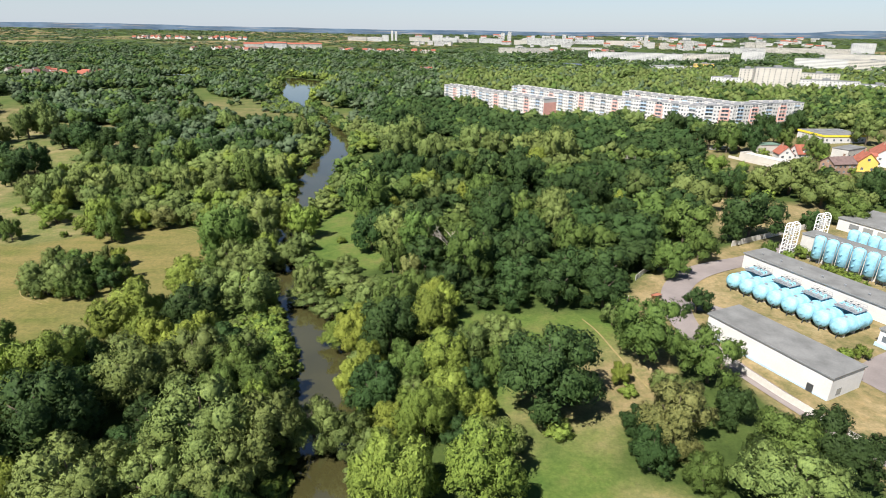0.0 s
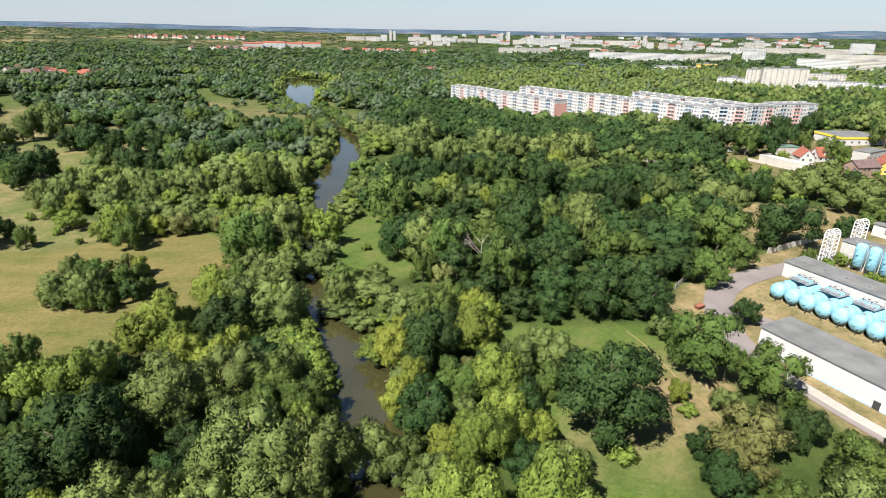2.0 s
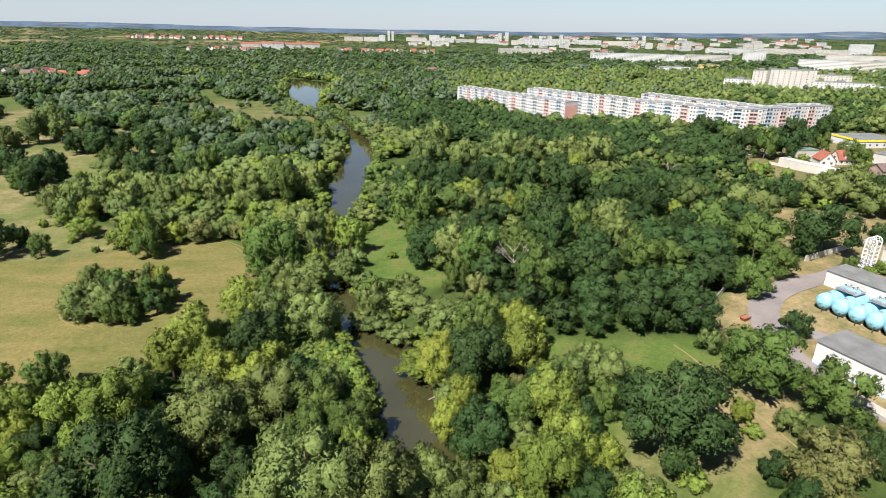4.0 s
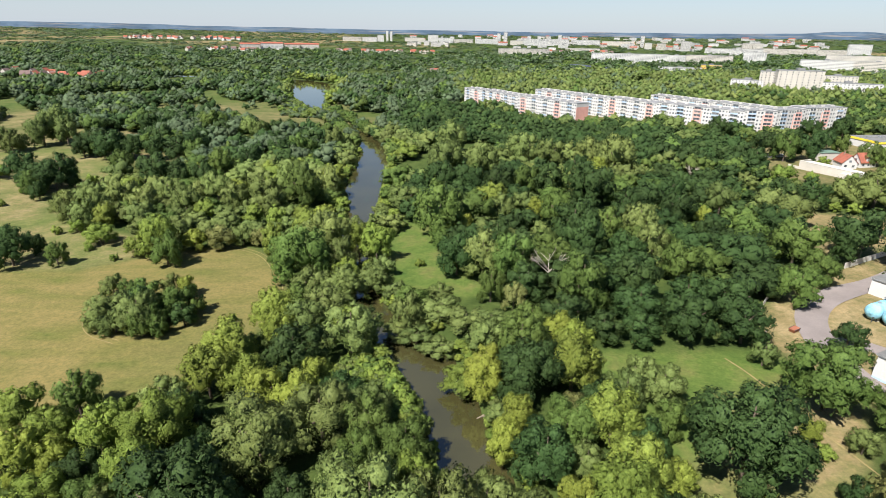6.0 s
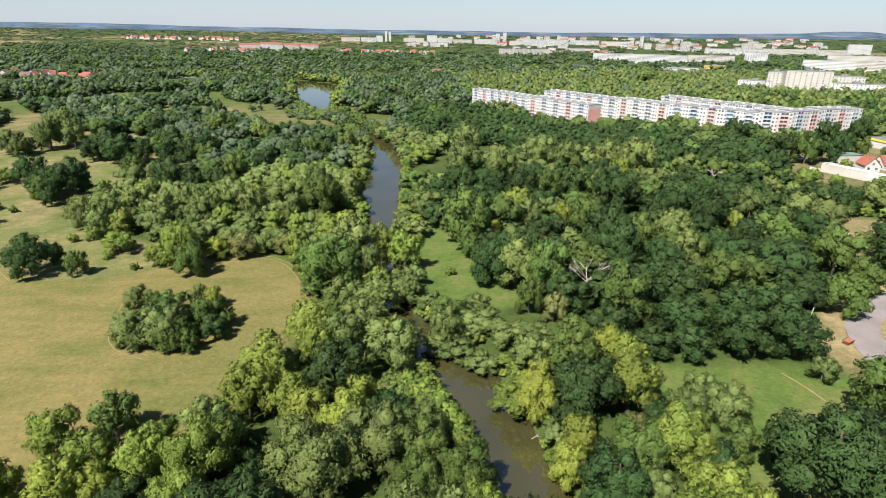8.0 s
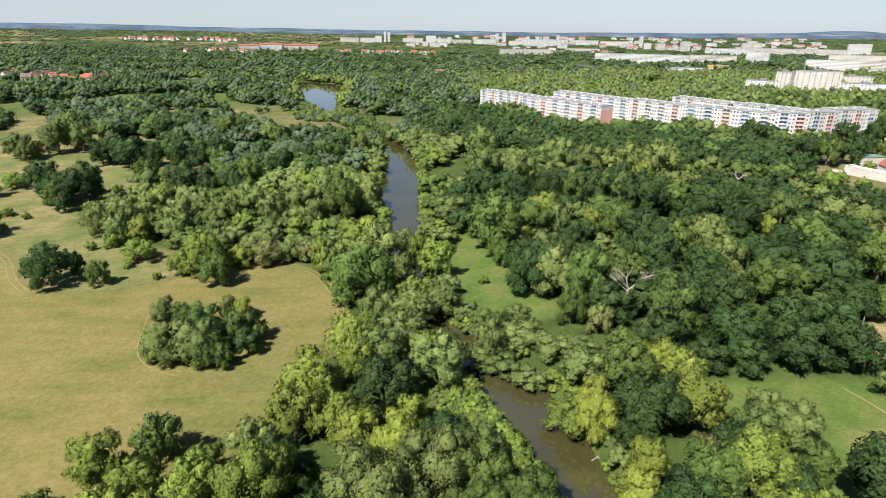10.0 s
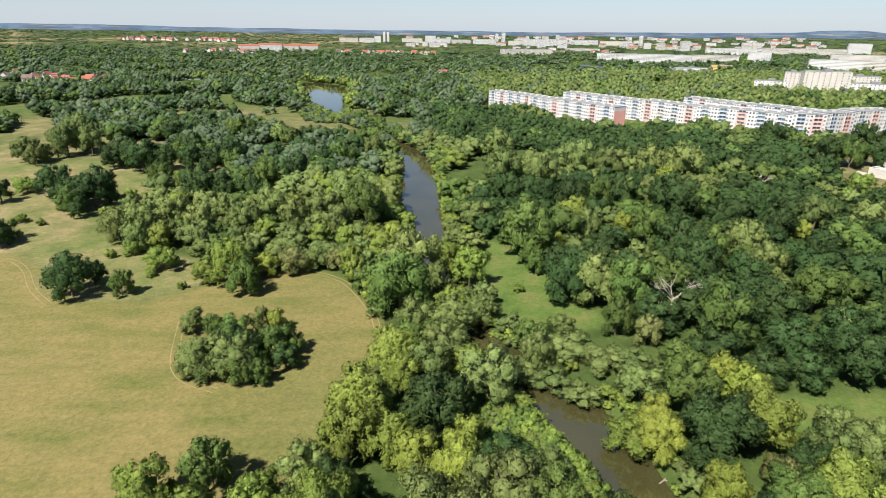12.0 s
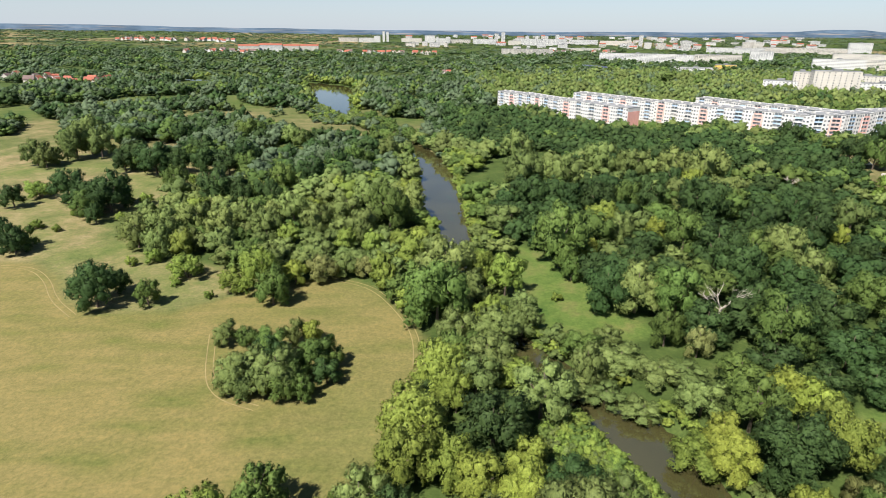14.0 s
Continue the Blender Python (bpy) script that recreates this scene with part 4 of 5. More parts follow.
for rows in (TOWN_NEAR, TOWN_MID, TOWN_FAR, TOWN_LAST, TOWN_LEFT):
    for x, y, yaw, length, storeys, wall in rows:
        tall = storeys > 9
        far_block(x, y, yaw, max(length, 9), 15 if tall else 12, storeys, wall,
                  ("tall " if tall else "long ") + {WHITE.name: "white", CREAM.name: "cream", GREYWALL.name: "grey", YELLOW.name: "yellow"}[wall.name] + " concrete apartment block in the town", roof=RED_TILE if x < -430 and y < 2500 else None, group="blocks of the town")


def cottage(x, y, yaw, s, wall, roof):
    z = height(x, y)
    tone = {RED_TILE.name: "red", DARK_TILE.name: "dark"}[roof.name]
    h = thing("house", f"small pale house with a {tone} tiled saddle roof", "house", pose(x, y, z, 0, 0, yaw), "village houses")
    part("wall", Form().box(0, 0, -1, 11 * s, 9 * s, 5.2 * s + 1).add([(e * 5.49 * s, yy, zz) for e in (-1, 1) for yy, zz in ((-4.5 * s, 5.2 * s), (4.5 * s, 5.2 * s), (0, 9.2 * s))], [(0, 2, 1), (3, 4, 5)]), wall, h)
    part("roof", Form().gable(11 * s, 9 * s, 5.21 * s, 4 * s, 0.5), roof, h)
    row = Form()
    for i in range(3):
        row.box((-3.4 + 3.4 * i) * s, -4.52 * s, 1.2, 1.3, 0.08, 1.5)
    tagged(part("glazing", row, GLASS, h), kind="stuff")


def village(x, y, wide, deep, n, s, seed):
    rg, got = random.Random(seed), []
    while len(got) < n:
        px, py = x + rg.uniform(-wide, wide), y + rg.uniform(-deep, deep)
        if all(math.hypot(px - a, py - b) > 15 * s for a, b in got):
            got.append((px, py))
            cottage(px, py, rg.choice((0, 90)) + rg.uniform(-15, 15), s * rg.uniform(0.85, 1.25), rg.choice((WHITE, CREAM, CREAM)), rg.choice((RED_TILE, RED_TILE, DARK_TILE)))
            claim_far.append((px, py, 11 * s))
            claim_far.append((px, py - 26 * s, 13 * s))


claim_far = []
rg = random.Random(21)
for k in range(120):  # small blocks of the town, farther off
    y = rg.uniform(2300, 4000)
    x = rg.uniform(-0.05, 0.66) * y
    far_block(x, y, rg.uniform(-25, 10), rg.uniform(14, 52), 12, rg.randrange(3, 7), rg.choice((WHITE, CREAM, WHITE, GREYWALL)), "small pale block among the trees of the town", roof=rg.choice((None, None, RED_TILE)), group="blocks of the town")
    claim_far.append((x, y, 30))
village(-685, 995, 50, 28, 9, 1.0, 3)
village(-590, 930, 55, 30, 14, 1.0, 4)
village(-690, 1940, 110, 50, 24, 1.2, 5)
village(-234, 1985, 100, 35, 14, 1.2, 6)
village(-95, 1992, 85, 35, 14, 1.2, 7)
village(440, 2120, 170, 40, 16, 1.3, 8)
village(-1180, 2860, 260, 90, 40, 1.5, 9)
village(-35, 1175, 50, 30, 7, 0.6, 10)
for rows in (TOWN_NEAR, TOWN_MID, TOWN_FAR, TOWN_LAST, TOWN_LEFT):
    for x, y, yaw, length, storeys, wall in rows:
        for k in range(-2, 3):
            claim_far.append((x + k * length / 5 * math.cos(radians(yaw)), y + k * length / 5 * math.sin(radians(yaw)), 12))
            if y < 1400:
                claim_far.append((x + k * length / 5 * math.cos(radians(yaw)), y - 16 + k * length / 5 * math.sin(radians(yaw)), 9))
solar = thing("solar_field", "rows of dark blue solar panels on open ground", "solar field", pose(330, 1265, height(330, 1265) + 0.5, 0, 0, -64))
for k in range(7):
    part("panel_row", Form().box(0, -18 + 6 * k, 1.0, 210, 3.4, 0.12).box(0, -18 + 6 * k, 0, 210, 0.15, 1.0), SOLAR, solar)
for k in range(-4, 5):
    claim_far.append((330 + 24 * k * 0.44, 1265 - 24 * k * 0.9, 24))





# ---- trees ----
def ball(detail):
    """Vertices and faces of a unit ball: an octahedron, or an icosphere."""
    if not detail:
        return np.array([(1, 0, 0), (0, 1, 0), (-1, 0, 0), (0, -1, 0), (0, 0, 1), (0, 0, -1)], float), [t for i in range(4) for t in ((i, (i + 1) % 4, 4), ((i + 1) % 4, i, 5))]
    bm = bmesh.new()
    bmesh.ops.create_icosphere(bm, subdivisions=detail, radius=1)
    got = np.array([v.co[:] for v in bm.verts]), [tuple(v.index for v in f.verts) for f in bm.faces]
    bm.free()
    return got


BALL = [ball(0), ball(1), ball(2)]
FOOT = {"shrub": 0.0, "willow": 0.04, "sage": 0.03, "poplar": 0.07, "lime": 0.06}


def crown_arrays(kind, seed, cards, size, limbs, tufts, fine):
    """A crown 1 in radius and 1 high, z from 0 at its foot: the leafy masses on its limbs, smaller masses standing out from them, and loose leaf sprays all over. Returns vertices, faces, normals and how many faces are masses."""
    rg = np.random.default_rng(seed)
    droop, tall = kind in ("willow", "sage", "osier"), kind in ("poplar", "lime")
    low = FOOT.get(kind, 0.04)
    flat = np.array([1.0, 1.0, 0.5])  # heights are shares of the crown's height, about twice its radius
    cx, cr, level = [(0, 0, 0.5)], [0.58], [0]
    for i in range(limbs):
        u, a = (i + 0.4) / limbs, 2.39996 * i + rg.uniform(-0.55, 0.55)
        zz = 1 - 1.65 * u
        R = rg.uniform(0.30, 0.47) * min(1.15, (11 / limbs) ** 0.4)
        reach = math.sqrt(max(0.0, 1 - min(1, abs(zz)) ** (1.6 if tall else 2.4))) * rg.uniform(0.52, 0.74) + rg.uniform(0, 0.12)
        reach = min(reach * (0.92 if tall else 1.04), 1.08 - R)
        z = low + R * 0.45 + (zz + 0.65) / 1.65 * (1 - low - R * 0.92) + rg.uniform(-0.05, 0.03)
        cx.append((reach * math.cos(a), reach * math.sin(a), min(z, 1 - 0.42 * R)))
        cr.append(R)
        level.append(0)
        base = np.array(cx[-1])
        for _ in range(tufts):
            d = rg.normal(size=3) + np.array([math.cos(a) * 0.7, math.sin(a) * 0.7, 0.45])
            d /= np.linalg.norm(d)
            cx.append(tuple(base + d * R * flat * rg.uniform(0.66, 1.0)))
            cr.append(R * rg.uniform(0.30, 0.56) * min(1, (5 / max(1, tufts)) ** 0.3))
            level.append(1)
    cx, cr, level = np.array(cx), np.array(cr), np.array(level)
    V, F, NR, n = [], [], [], 0
    for c, r, lv in zip(cx, cr, level):
        iv, fi = BALL[max(0, fine - lv)]
        p = iv * (1 + rg.uniform(-0.15, 0.13, (len(iv), 1))) * r * (0.70 if cards > 1500 else 0.80) * flat + c
        p[:, 2] = np.maximum(p[:, 2], low * 0.6)
        V.append(p)
        NR.append(iv * 0.8 + (p - (0, 0, 0.4)) * (0.75, 0.75, 1.3))
        F += [tuple(j + n for j in f) for f in fi]
        n += len(p)
    inner = len(F)
    w = cr ** 2 * np.where(level == 1, 1.5, 1.0)
    m = cards * 6
    j = rg.choice(len(cr), m, p=w / w.sum())
    d = rg.normal(size=(m, 3))
    d[:, 2] = d[:, 2] * 0.9 + 0.25
    d /= np.linalg.norm(d, axis=1, keepdims=True)
    p = cx[j] + d * cr[j, None] * flat * rg.uniform(0.78, 1.08, (m, 1))
    keep = (p[:, 2] > low * 0.7) & (p[:, 2] < 1.04)
    for c, r in zip(cx, cr):
        keep &= (((p - c) / flat) ** 2).sum(1) > (r * 0.76) ** 2
    p, d = p[keep][:cards], d[keep][:cards]
    m = len(p)
    nrm = d + rg.normal(size=(m, 3)) * 0.4 + np.array([0, 0, 0.3])
    nrm /= np.linalg.norm(nrm, axis=1, keepdims=True)
    t = np.cross(nrm, rg.normal(size=(m, 3)))
    t /= np.linalg.norm(t, axis=1, keepdims=True)
    if droop:
        t = t * 0.8 + np.array([0, 0, -0.6])
        t /= np.linalg.norm(t, axis=1, keepdims=True)
    b = np.cross(nrm, t)
    s = size * rg.uniform(0.55, 1.35, (m, 1))
    la, lb = (1.35 * s, 0.66 * s) if droop else (1.15 * s, 0.95 * s)
    bend = nrm * s * rg.uniform(-0.3, 0.3, (m, 1))
    V.append(np.stack([p + (t * la + bend) * flat, p + (b * lb - t * la * 0.6) * flat, p - (b * lb + t * la * 0.6) * flat], 1).reshape(-1, 3))
    F += [(n + 3 * i, n + 3 * i + 1, n + 3 * i + 2) for i in range(m)]
    soft = d * 0.8 + (p - (0, 0, 0.4)) * (0.75, 0.75, 1.3) + rg.normal(size=(m, 3)) * 0.3 + np.array([0, 0, 0.1])
    NR.append(np.repeat(soft, 3, axis=0))
    NR = np.concatenate(NR)
    NR /= np.linalg.norm(NR, axis=1, keepdims=True)
    return np.concatenate(V), F, NR, inner


def crown_mesh(*shape):
    kind = shape[0]
    v, f, nr, inner = crown_arrays(*shape)
    me = bpy.data.meshes.new("crown")
    me.from_pydata(v.tolist(), [], f)
    me.polygons.foreach_set("use_smooth", [True] * len(f))
    me.normals_split_custom_set_from_vertices(nr.tolist())  # leaves shade with the bough that bears them
    for m in MAT[kind]:
        me.materials.append(m)
    me.polygons.foreach_set("material_index", [1] * inner + [0] * (len(f) - inner))
    return me


def trunk_mesh(seed, shrub=False):
    """A tapered, leaning trunk with limbs that reach into the crown, 1 high."""
    rg = random.Random(seed)
    f = Form()
    if shrub:
        for i in range(5):
            a = i * 1.26 + rg.random()
            f.bar((0, 0, -0.05), (0.4 * math.cos(a), 0.4 * math.sin(a), 0.55), 0.035, 0.012, 5)
    else:
        lean = (rg.uniform(-0.05, 0.05), rg.uniform(-0.05, 0.05), 0.34)
        f.bar((0, 0, -0.05), lean, 0.085, 0.06, 8).bar(lean, (lean[0] * 1.5, lean[1] * 1.5, 0.8), 0.058, 0.015, 7)
        for i in range(5):
            a, z = i * 1.26 + rg.random(), rg.uniform(0.26, 0.5)
            f.bar((lean[0], lean[1], z), (0.55 * math.cos(a), 0.55 * math.sin(a), z + rg.uniform(0.12, 0.3)), 0.04, 0.012, 5)
    return f.mesh("trunk", BARK, True)


KINDS = list(LEAF)
NEAR = {k: [crown_mesh(k, 11 * i + 3, 6000 if k != "shrub" else 2000, 0.040 if k != "shrub" else 0.054, 11, 11 if k != "shrub" else 5, 1) for i in range(3)] for k in KINDS}
NEXT = {k: [crown_mesh(k, 13 * i + 4, 2300, 0.054, 11, 6, 1) for i in range(3)] for k in KINDS}
WOOD = {k: [crown_arrays(k, 17 * i + 5, 500, 0.088, 9, 3, 1) for i in range(3)] for k in KINDS}
FAR = {k: [crown_arrays(k, 23 * i + 7, 110, 0.15, 8, 1, 1) for i in range(3)] for k in KINDS}
FARTHER = {k: [crown_arrays(k, 31 * i + 2, 34, 0.22, 6, 0, 0) for i in range(3)] for k in KINDS}
DISTANT = {k: [crown_arrays(k, 29 * i + 9, 6, 0.33, 3, 0, 0) for i in range(3)] for k in KINDS}
TRUNK = [trunk_mesh(i) for i in range(4)]
STEMS = trunk_mesh(9, True)
LABEL = {"oak": "broad dark green oak with a dense lumpy crown", "ash": "mid-green deciduous tree with a loose rounded crown", "chestnut": "chestnut with browning olive foliage",
         "willow": "pale grey-green willow with drooping foliage", "poplar": "yellow-green poplar with an upright crown", "lime": "bright yellow-green young tree",
         "sage": "olive grey-green sallow with feathery foliage", "shrub": "rounded bright green shrub", "osier": "silvery grey-green osier with a rounded crown"}
planted = []
grid = {}


def claim(x, y, r):
    planted.append((x, y, r))
    grid.setdefault((int(x // 12), int(y // 12)), []).append((x, y, r))


def room(x, y, r, gap=0.62):
    gx, gy = int(x // 12), int(y // 12)
    for i in range(gx - 2, gx + 3):
        for j in range(gy - 2, gy + 3):
            for a, b, c in grid.get((i, j), ()):
                if (a - x) ** 2 + (b - y) ** 2 < (gap * (c + r)) ** 2:
                    return False
    return True


for spot in claim_far:
    claim(*spot)
rng = random.Random(5)


def tree(kind, x, y, r, h, group="woodland trees"):
    z = height(x, y) - 0.1
    i = rng.randrange(3)
    t = thing("shrub" if kind == "shrub" else "tree", LABEL[kind], "shrub" if kind == "shrub" else "tree", pose(x, y, max(z, -2.9), 0, 0, rng.uniform(0, 360)), "shrubs" if kind == "shrub" else group)
    size = Matrix.Diagonal((r, r * rng.uniform(0.9, 1.1), h, 1))
    part("stems" if kind == "shrub" else "trunk", STEMS if kind == "shrub" else TRUNK[rng.randrange(4)], None, t, at=Matrix.Diagonal((r * 0.8, r * 0.8, h, 1)) if kind != "shrub" else size)
    part("crown", (NEAR if math.hypot(x + 25, y - 22) < 108 or kind == "shrub" else NEXT)[kind][i], None, t, at=size)
    claim(x, y, r)


NEAR_TREES = {"willow": [(-44.0, 83.7, 10.2, 18.3), (-33.8, 84.6, 7.8, 14.2), (-25.6, 89.7, 6.0, 11.2), (-60.2, 71.2, 8.6, 15.7), (-47.9, 72.5, 6.9, 12.8), (-37.8, 73.8, 6.6, 12.2), (53.7, 68.4, 7.5, 13.8), (-61.2, 174.1, 6.7, 12.4)],
    "sage": [(-19.3, 88.4, 4.5, 9.0), (-66.8, 104.1, 8.3, 15.5), (-56.3, 109.6, 7.4, 13.9), (-55.1, 143.9, 7.6, 14.4), (-68.5, 151.6, 6.3, 12.1), (6.5, 119.1, 4.7, 9.1), (47.1, 102.6, 2.9, 6.1), (44.9, 133.2, 3.3, 6.8), (15.0, 119.6, 4.8, 9.4), (13.2, 127.3, 3.8, 7.7), (-64.7, 160.7, 5.9, 11.3), (-52.3, 182.1, 5.5, 10.6), (-70.8, 176.5, 5.6, 10.8), (-47.5, 115.4, 4.9, 9.6)],
    "oak": [(-74.5, 84.5, 9.7, 19.5), (-85.3, 114.9, 4.5, 9.6), (-66.8, 133.4, 7.2, 14.4), (-13.6, 122.8, 7.7, 15.5), (-14.3, 98.8, 5.9, 12.1), (5.2, 102.1, 4.4, 9.3), (21.0, 96.7, 10.0, 20.0), (56.8, 91.9, 4.2, 9.0), (36.5, 80.0, 4.2, 9.0), (36.9, 90.0, 2.9, 6.4), (67.4, 77.1, 6.8, 13.9), (70.1, 139.6, 3.6, 7.8), (-97.4, 99.5, 4.0, 8.5), (-80.7, 110.8, 3.8, 8.1), (-76.3, 98.4, 5.4, 11.3)],
    "poplar": [(-87.0, 106.3, 6.8, 15.6), (-84.3, 126.0, 6.0, 13.8), (-82.4, 135.2, 6.8, 15.6), (-3.2, 125.3, 6.5, 15.0), (0.1, 106.7, 6.0, 13.8), (-4.4, 87.8, 6.2, 14.3), (-8.5, 71.3, 7.3, 16.6), (6.1, 72.4, 7.2, 16.4), (-97.9, 106.7, 5.3, 12.3), (-87.2, 97.3, 5.3, 12.4), (-0.1, 93.6, 5.7, 13.2), (-75.8, 153.4, 6.4, 14.7), (-117.0, 114.6, 5.4, 11.6), (-98.1, 114.1, 3.8, 9.2)],
    "lime": [(-70.7, 120.8, 5.0, 11.7), (-21.8, 131.6, 3.9, 9.3), (-17.9, 111.2, 4.4, 10.4), (-10.9, 89.6, 3.9, 9.4), (6.7, 92.8, 3.8, 9.2), (39.0, 106.1, 2.4, 6.1), (-110.0, 101.5, 4.8, 11.3), (-104.3, 102.2, 3.7, 8.8), (-63.0, 118.0, 4.7, 11.1), (-2.6, 142.6, 4.8, 11.3), (-20.9, 106.0, 4.5, 10.6), (-23.0, 124.6, 4.7, 11.2), (0.1, 137.1, 5.0, 11.9)],
    "ash": [(-47.8, 109.0, 5.1, 11.4), (-7.4, 107.4, 5.3, 11.8), (12.3, 109.2, 3.8, 8.9), (48.6, 116.2, 8.0, 17.3), (58.5, 106.2, 6.4, 14.2), (43.9, 75.1, 3.3, 7.7), (58.8, 78.9, 6.1, 13.5), (-108.7, 118.8, 5.2, 11.8), (-48.1, 101.6, 4.3, 9.8), (-40.0, 103.7, 4.7, 10.6), (-13.0, 136.5, 6.5, 14.2)],
    "shrub": [(22.0, 89.0, 2.7, 3.4), (39.6, 102.4, 2.0, 2.5), (-26.6, 128.6, 5.6, 7.1)],
    "chestnut": [(42.8, 85.7, 6.7, 14.4), (-5.1, 116.2, 2.8, 6.6), (-5.3, 111.8, 3.5, 8.0)]}
THICKET = {"sage": [(-43.4, 153.5, 4.6, 4.4), (-38.6, 150.6, 4.8, 4.5), (-31.8, 161.4, 6.6, 6.2), (-25.3, 154.6, 6.3, 6.0), (-18.3, 154.8, 5.5, 5.2), (-32.3, 144.8, 4.6, 4.4)]}
RIVER_LEFT = {"willow": [(-60.9, 164.7, 8.3, 17.2), (-72.1, 210.0, 9.0, 18.6), (-65.7, 197.0, 6.6, 14.0)],
    "sage": [(-66.7, 161.0, 6.2, 14.5), (-56.2, 148.0, 6.8, 15.7), (-60.2, 144.9, 4.2, 10.4)],
    "ash": [(-76.0, 188.1, 8.5, 21.0)],
    "poplar": [(-53.2, 178.1, 5.1, 13.8), (-53.9, 204.7, 5.9, 15.6), (-73.2, 147.1, 4.3, 11.7)]}
ISLAND = {"sage": [(-132.2, 177.8, 3.7, 7.5), (-122.2, 156.8, 6.1, 11.5), (-114.5, 156.6, 6.2, 11.5), (-125.5, 155.7, 2.9, 6.1), (-120.1, 155.0, 3.9, 7.7)],
    "ash": [(-112.0, 153.2, 3.8, 8.2), (-106.0, 163.6, 5.1, 10.6), (-107.6, 152.6, 2.9, 6.5), (-118.7, 171.1, 4.3, 9.1), (-125.6, 174.9, 3.3, 7.3), (-102.4, 165.7, 2.8, 6.3), (-110.8, 159.7, 4.0, 8.6)],
    "oak": [(-103.3, 159.1, 3.7, 7.1), (-119.2, 167.0, 4.2, 7.9)],
    "willow": [(-114.1, 177.1, 3.0, 9.4)],
    "lime": [(-109.6, 177.8, 3.2, 7.5), (-117.1, 154.8, 1.7, 4.6)]}
MEADOW_TREES = {"oak": [(-177.8, 200.5, 6.9, 15.2), (-175.9, 209.4, 4.0, 9.5), (-219.7, 280.9, 4.1, 9.7), (-226.4, 294.6, 11.9, 25.4), (-246.9, 311.2, 8.0, 17.5), (-224.5, 306.3, 7.9, 17.3), (-232.4, 248.1, 8.4, 18.2)],
    "ash": [(-163.1, 201.1, 3.4, 9.3), (-202.2, 326.5, 6.5, 16.5), (-125.8, 201.6, 5.1, 13.3)],
    "poplar": [(-131.4, 208.3, 7.0, 18.4)],
    "sage": [(-130.6, 222.4, 5.4, 10.0), (-106.4, 222.8, 5.0, 9.0)],
    "chestnut": [(-113.5, 219.1, 5.4, 9.6), (-99.5, 222.6, 4.4, 7.6)],
    "lime": [(-122.0, 216.6, 4.8, 9.0)]}
MEADOW_SHRUBS = {"shrub": [(-176.2, 235.5, 3.4, 5.4), (-158.7, 221.4, 5.7, 8.7), (-140.2, 212.2, 5.4, 8.4), (-177.6, 200.6, 2.0, 3.3), (-210.6, 309.1, 3.8, 5.9), (-210.8, 285.4, 2.7, 4.3), (-265.6, 319.5, 5.5, 8.5), (-38.4, 200.1, 1.8, 2.8)]}
OAK_GROUPS = {"oak": [(-246.2, 377.9, 11.5, 24.5), (-225.8, 371.8, 12.6, 26.7), (-222.7, 408.0, 10.7, 23.0), (-249.7, 469.0, 10.3, 22.2), (-183.4, 370.3, 12.9, 27.4), (-204.3, 371.5, 7.3, 16.2), (-136.1, 339.9, 7.5, 16.5), (-128.7, 375.1, 9.1, 19.8), (-177.9, 310.5, 8.1, 17.7), (-164.3, 310.1, 9.4, 20.4), (-150.4, 309.2, 8.4, 18.2)],
    "ash": [(-204.5, 476.1, 10.5, 25.7), (-149.4, 326.7, 7.2, 17.9), (-116.7, 387.9, 8.6, 21.3)],
    "sage": [(-98.8, 412.0, 9.2, 20.8), (-304.2, 389.3, 10.1, 22.7), (-291.7, 414.9, 16.1, 35.4)],
    "willow": [(-165.3, 455.4, 10.1, 20.7)]}
WILLOW_BAND = {"willow": [(-188.1, 250.7, 6.6, 14.1), (-178.9, 254.3, 7.6, 16.0), (-172.2, 265.1, 7.1, 14.9), (-158.3, 256.4, 6.8, 14.5), (-152.4, 268.3, 7.0, 14.7), (-140.3, 256.1, 6.9, 14.5), (-134.1, 277.4, 7.2, 15.3), (-111.6, 274.1, 7.4, 15.6), (-104.1, 293.1, 7.7, 16.2), (-85.5, 288.7, 7.6, 16.0), (-103.4, 256.0, 6.7, 14.2)],
    "sage": [(-122.5, 264.5, 5.8, 13.6), (-175.8, 240.9, 5.1, 12.3)],
    "ash": [(-92.7, 268.0, 9.1, 22.4)]}
YARD_TREES = {"oak": [(112.6, 194.9, 10.3, 19.5), (141.9, 205.6, 3.7, 8.4), (131.9, 252.0, 7.3, 14.1), (117.2, 249.7, 8.8, 16.8), (200.8, 250.1, 6.7, 13.8), (192.9, 246.2, 5.6, 12.7)],
    "willow": [(161.6, 253.6, 11.0, 17.5), (164.6, 234.2, 9.7, 15.6), (149.2, 257.4, 8.0, 12.9)],
    "shrub": [(123.4, 178.1, 3.3, 5.1), (122.2, 163.9, 2.3, 3.7), (123.2, 160.1, 2.6, 4.2), (124.4, 155.9, 2.6, 4.1), (116.0, 175.0, 2.5, 3.9), (124.2, 151.3, 2.2, 3.5), (95.3, 114.8, 2.0, 3.2), (99.6, 115.2, 2.1, 3.4)],
    "ash": [(109.8, 175.7, 2.8, 8.1), (87.1, 191.0, 8.9, 17.9), (72.3, 164.6, 6.1, 12.5), (86.9, 177.5, 5.7, 11.9), (159.3, 211.3, 6.7, 12.3)]}
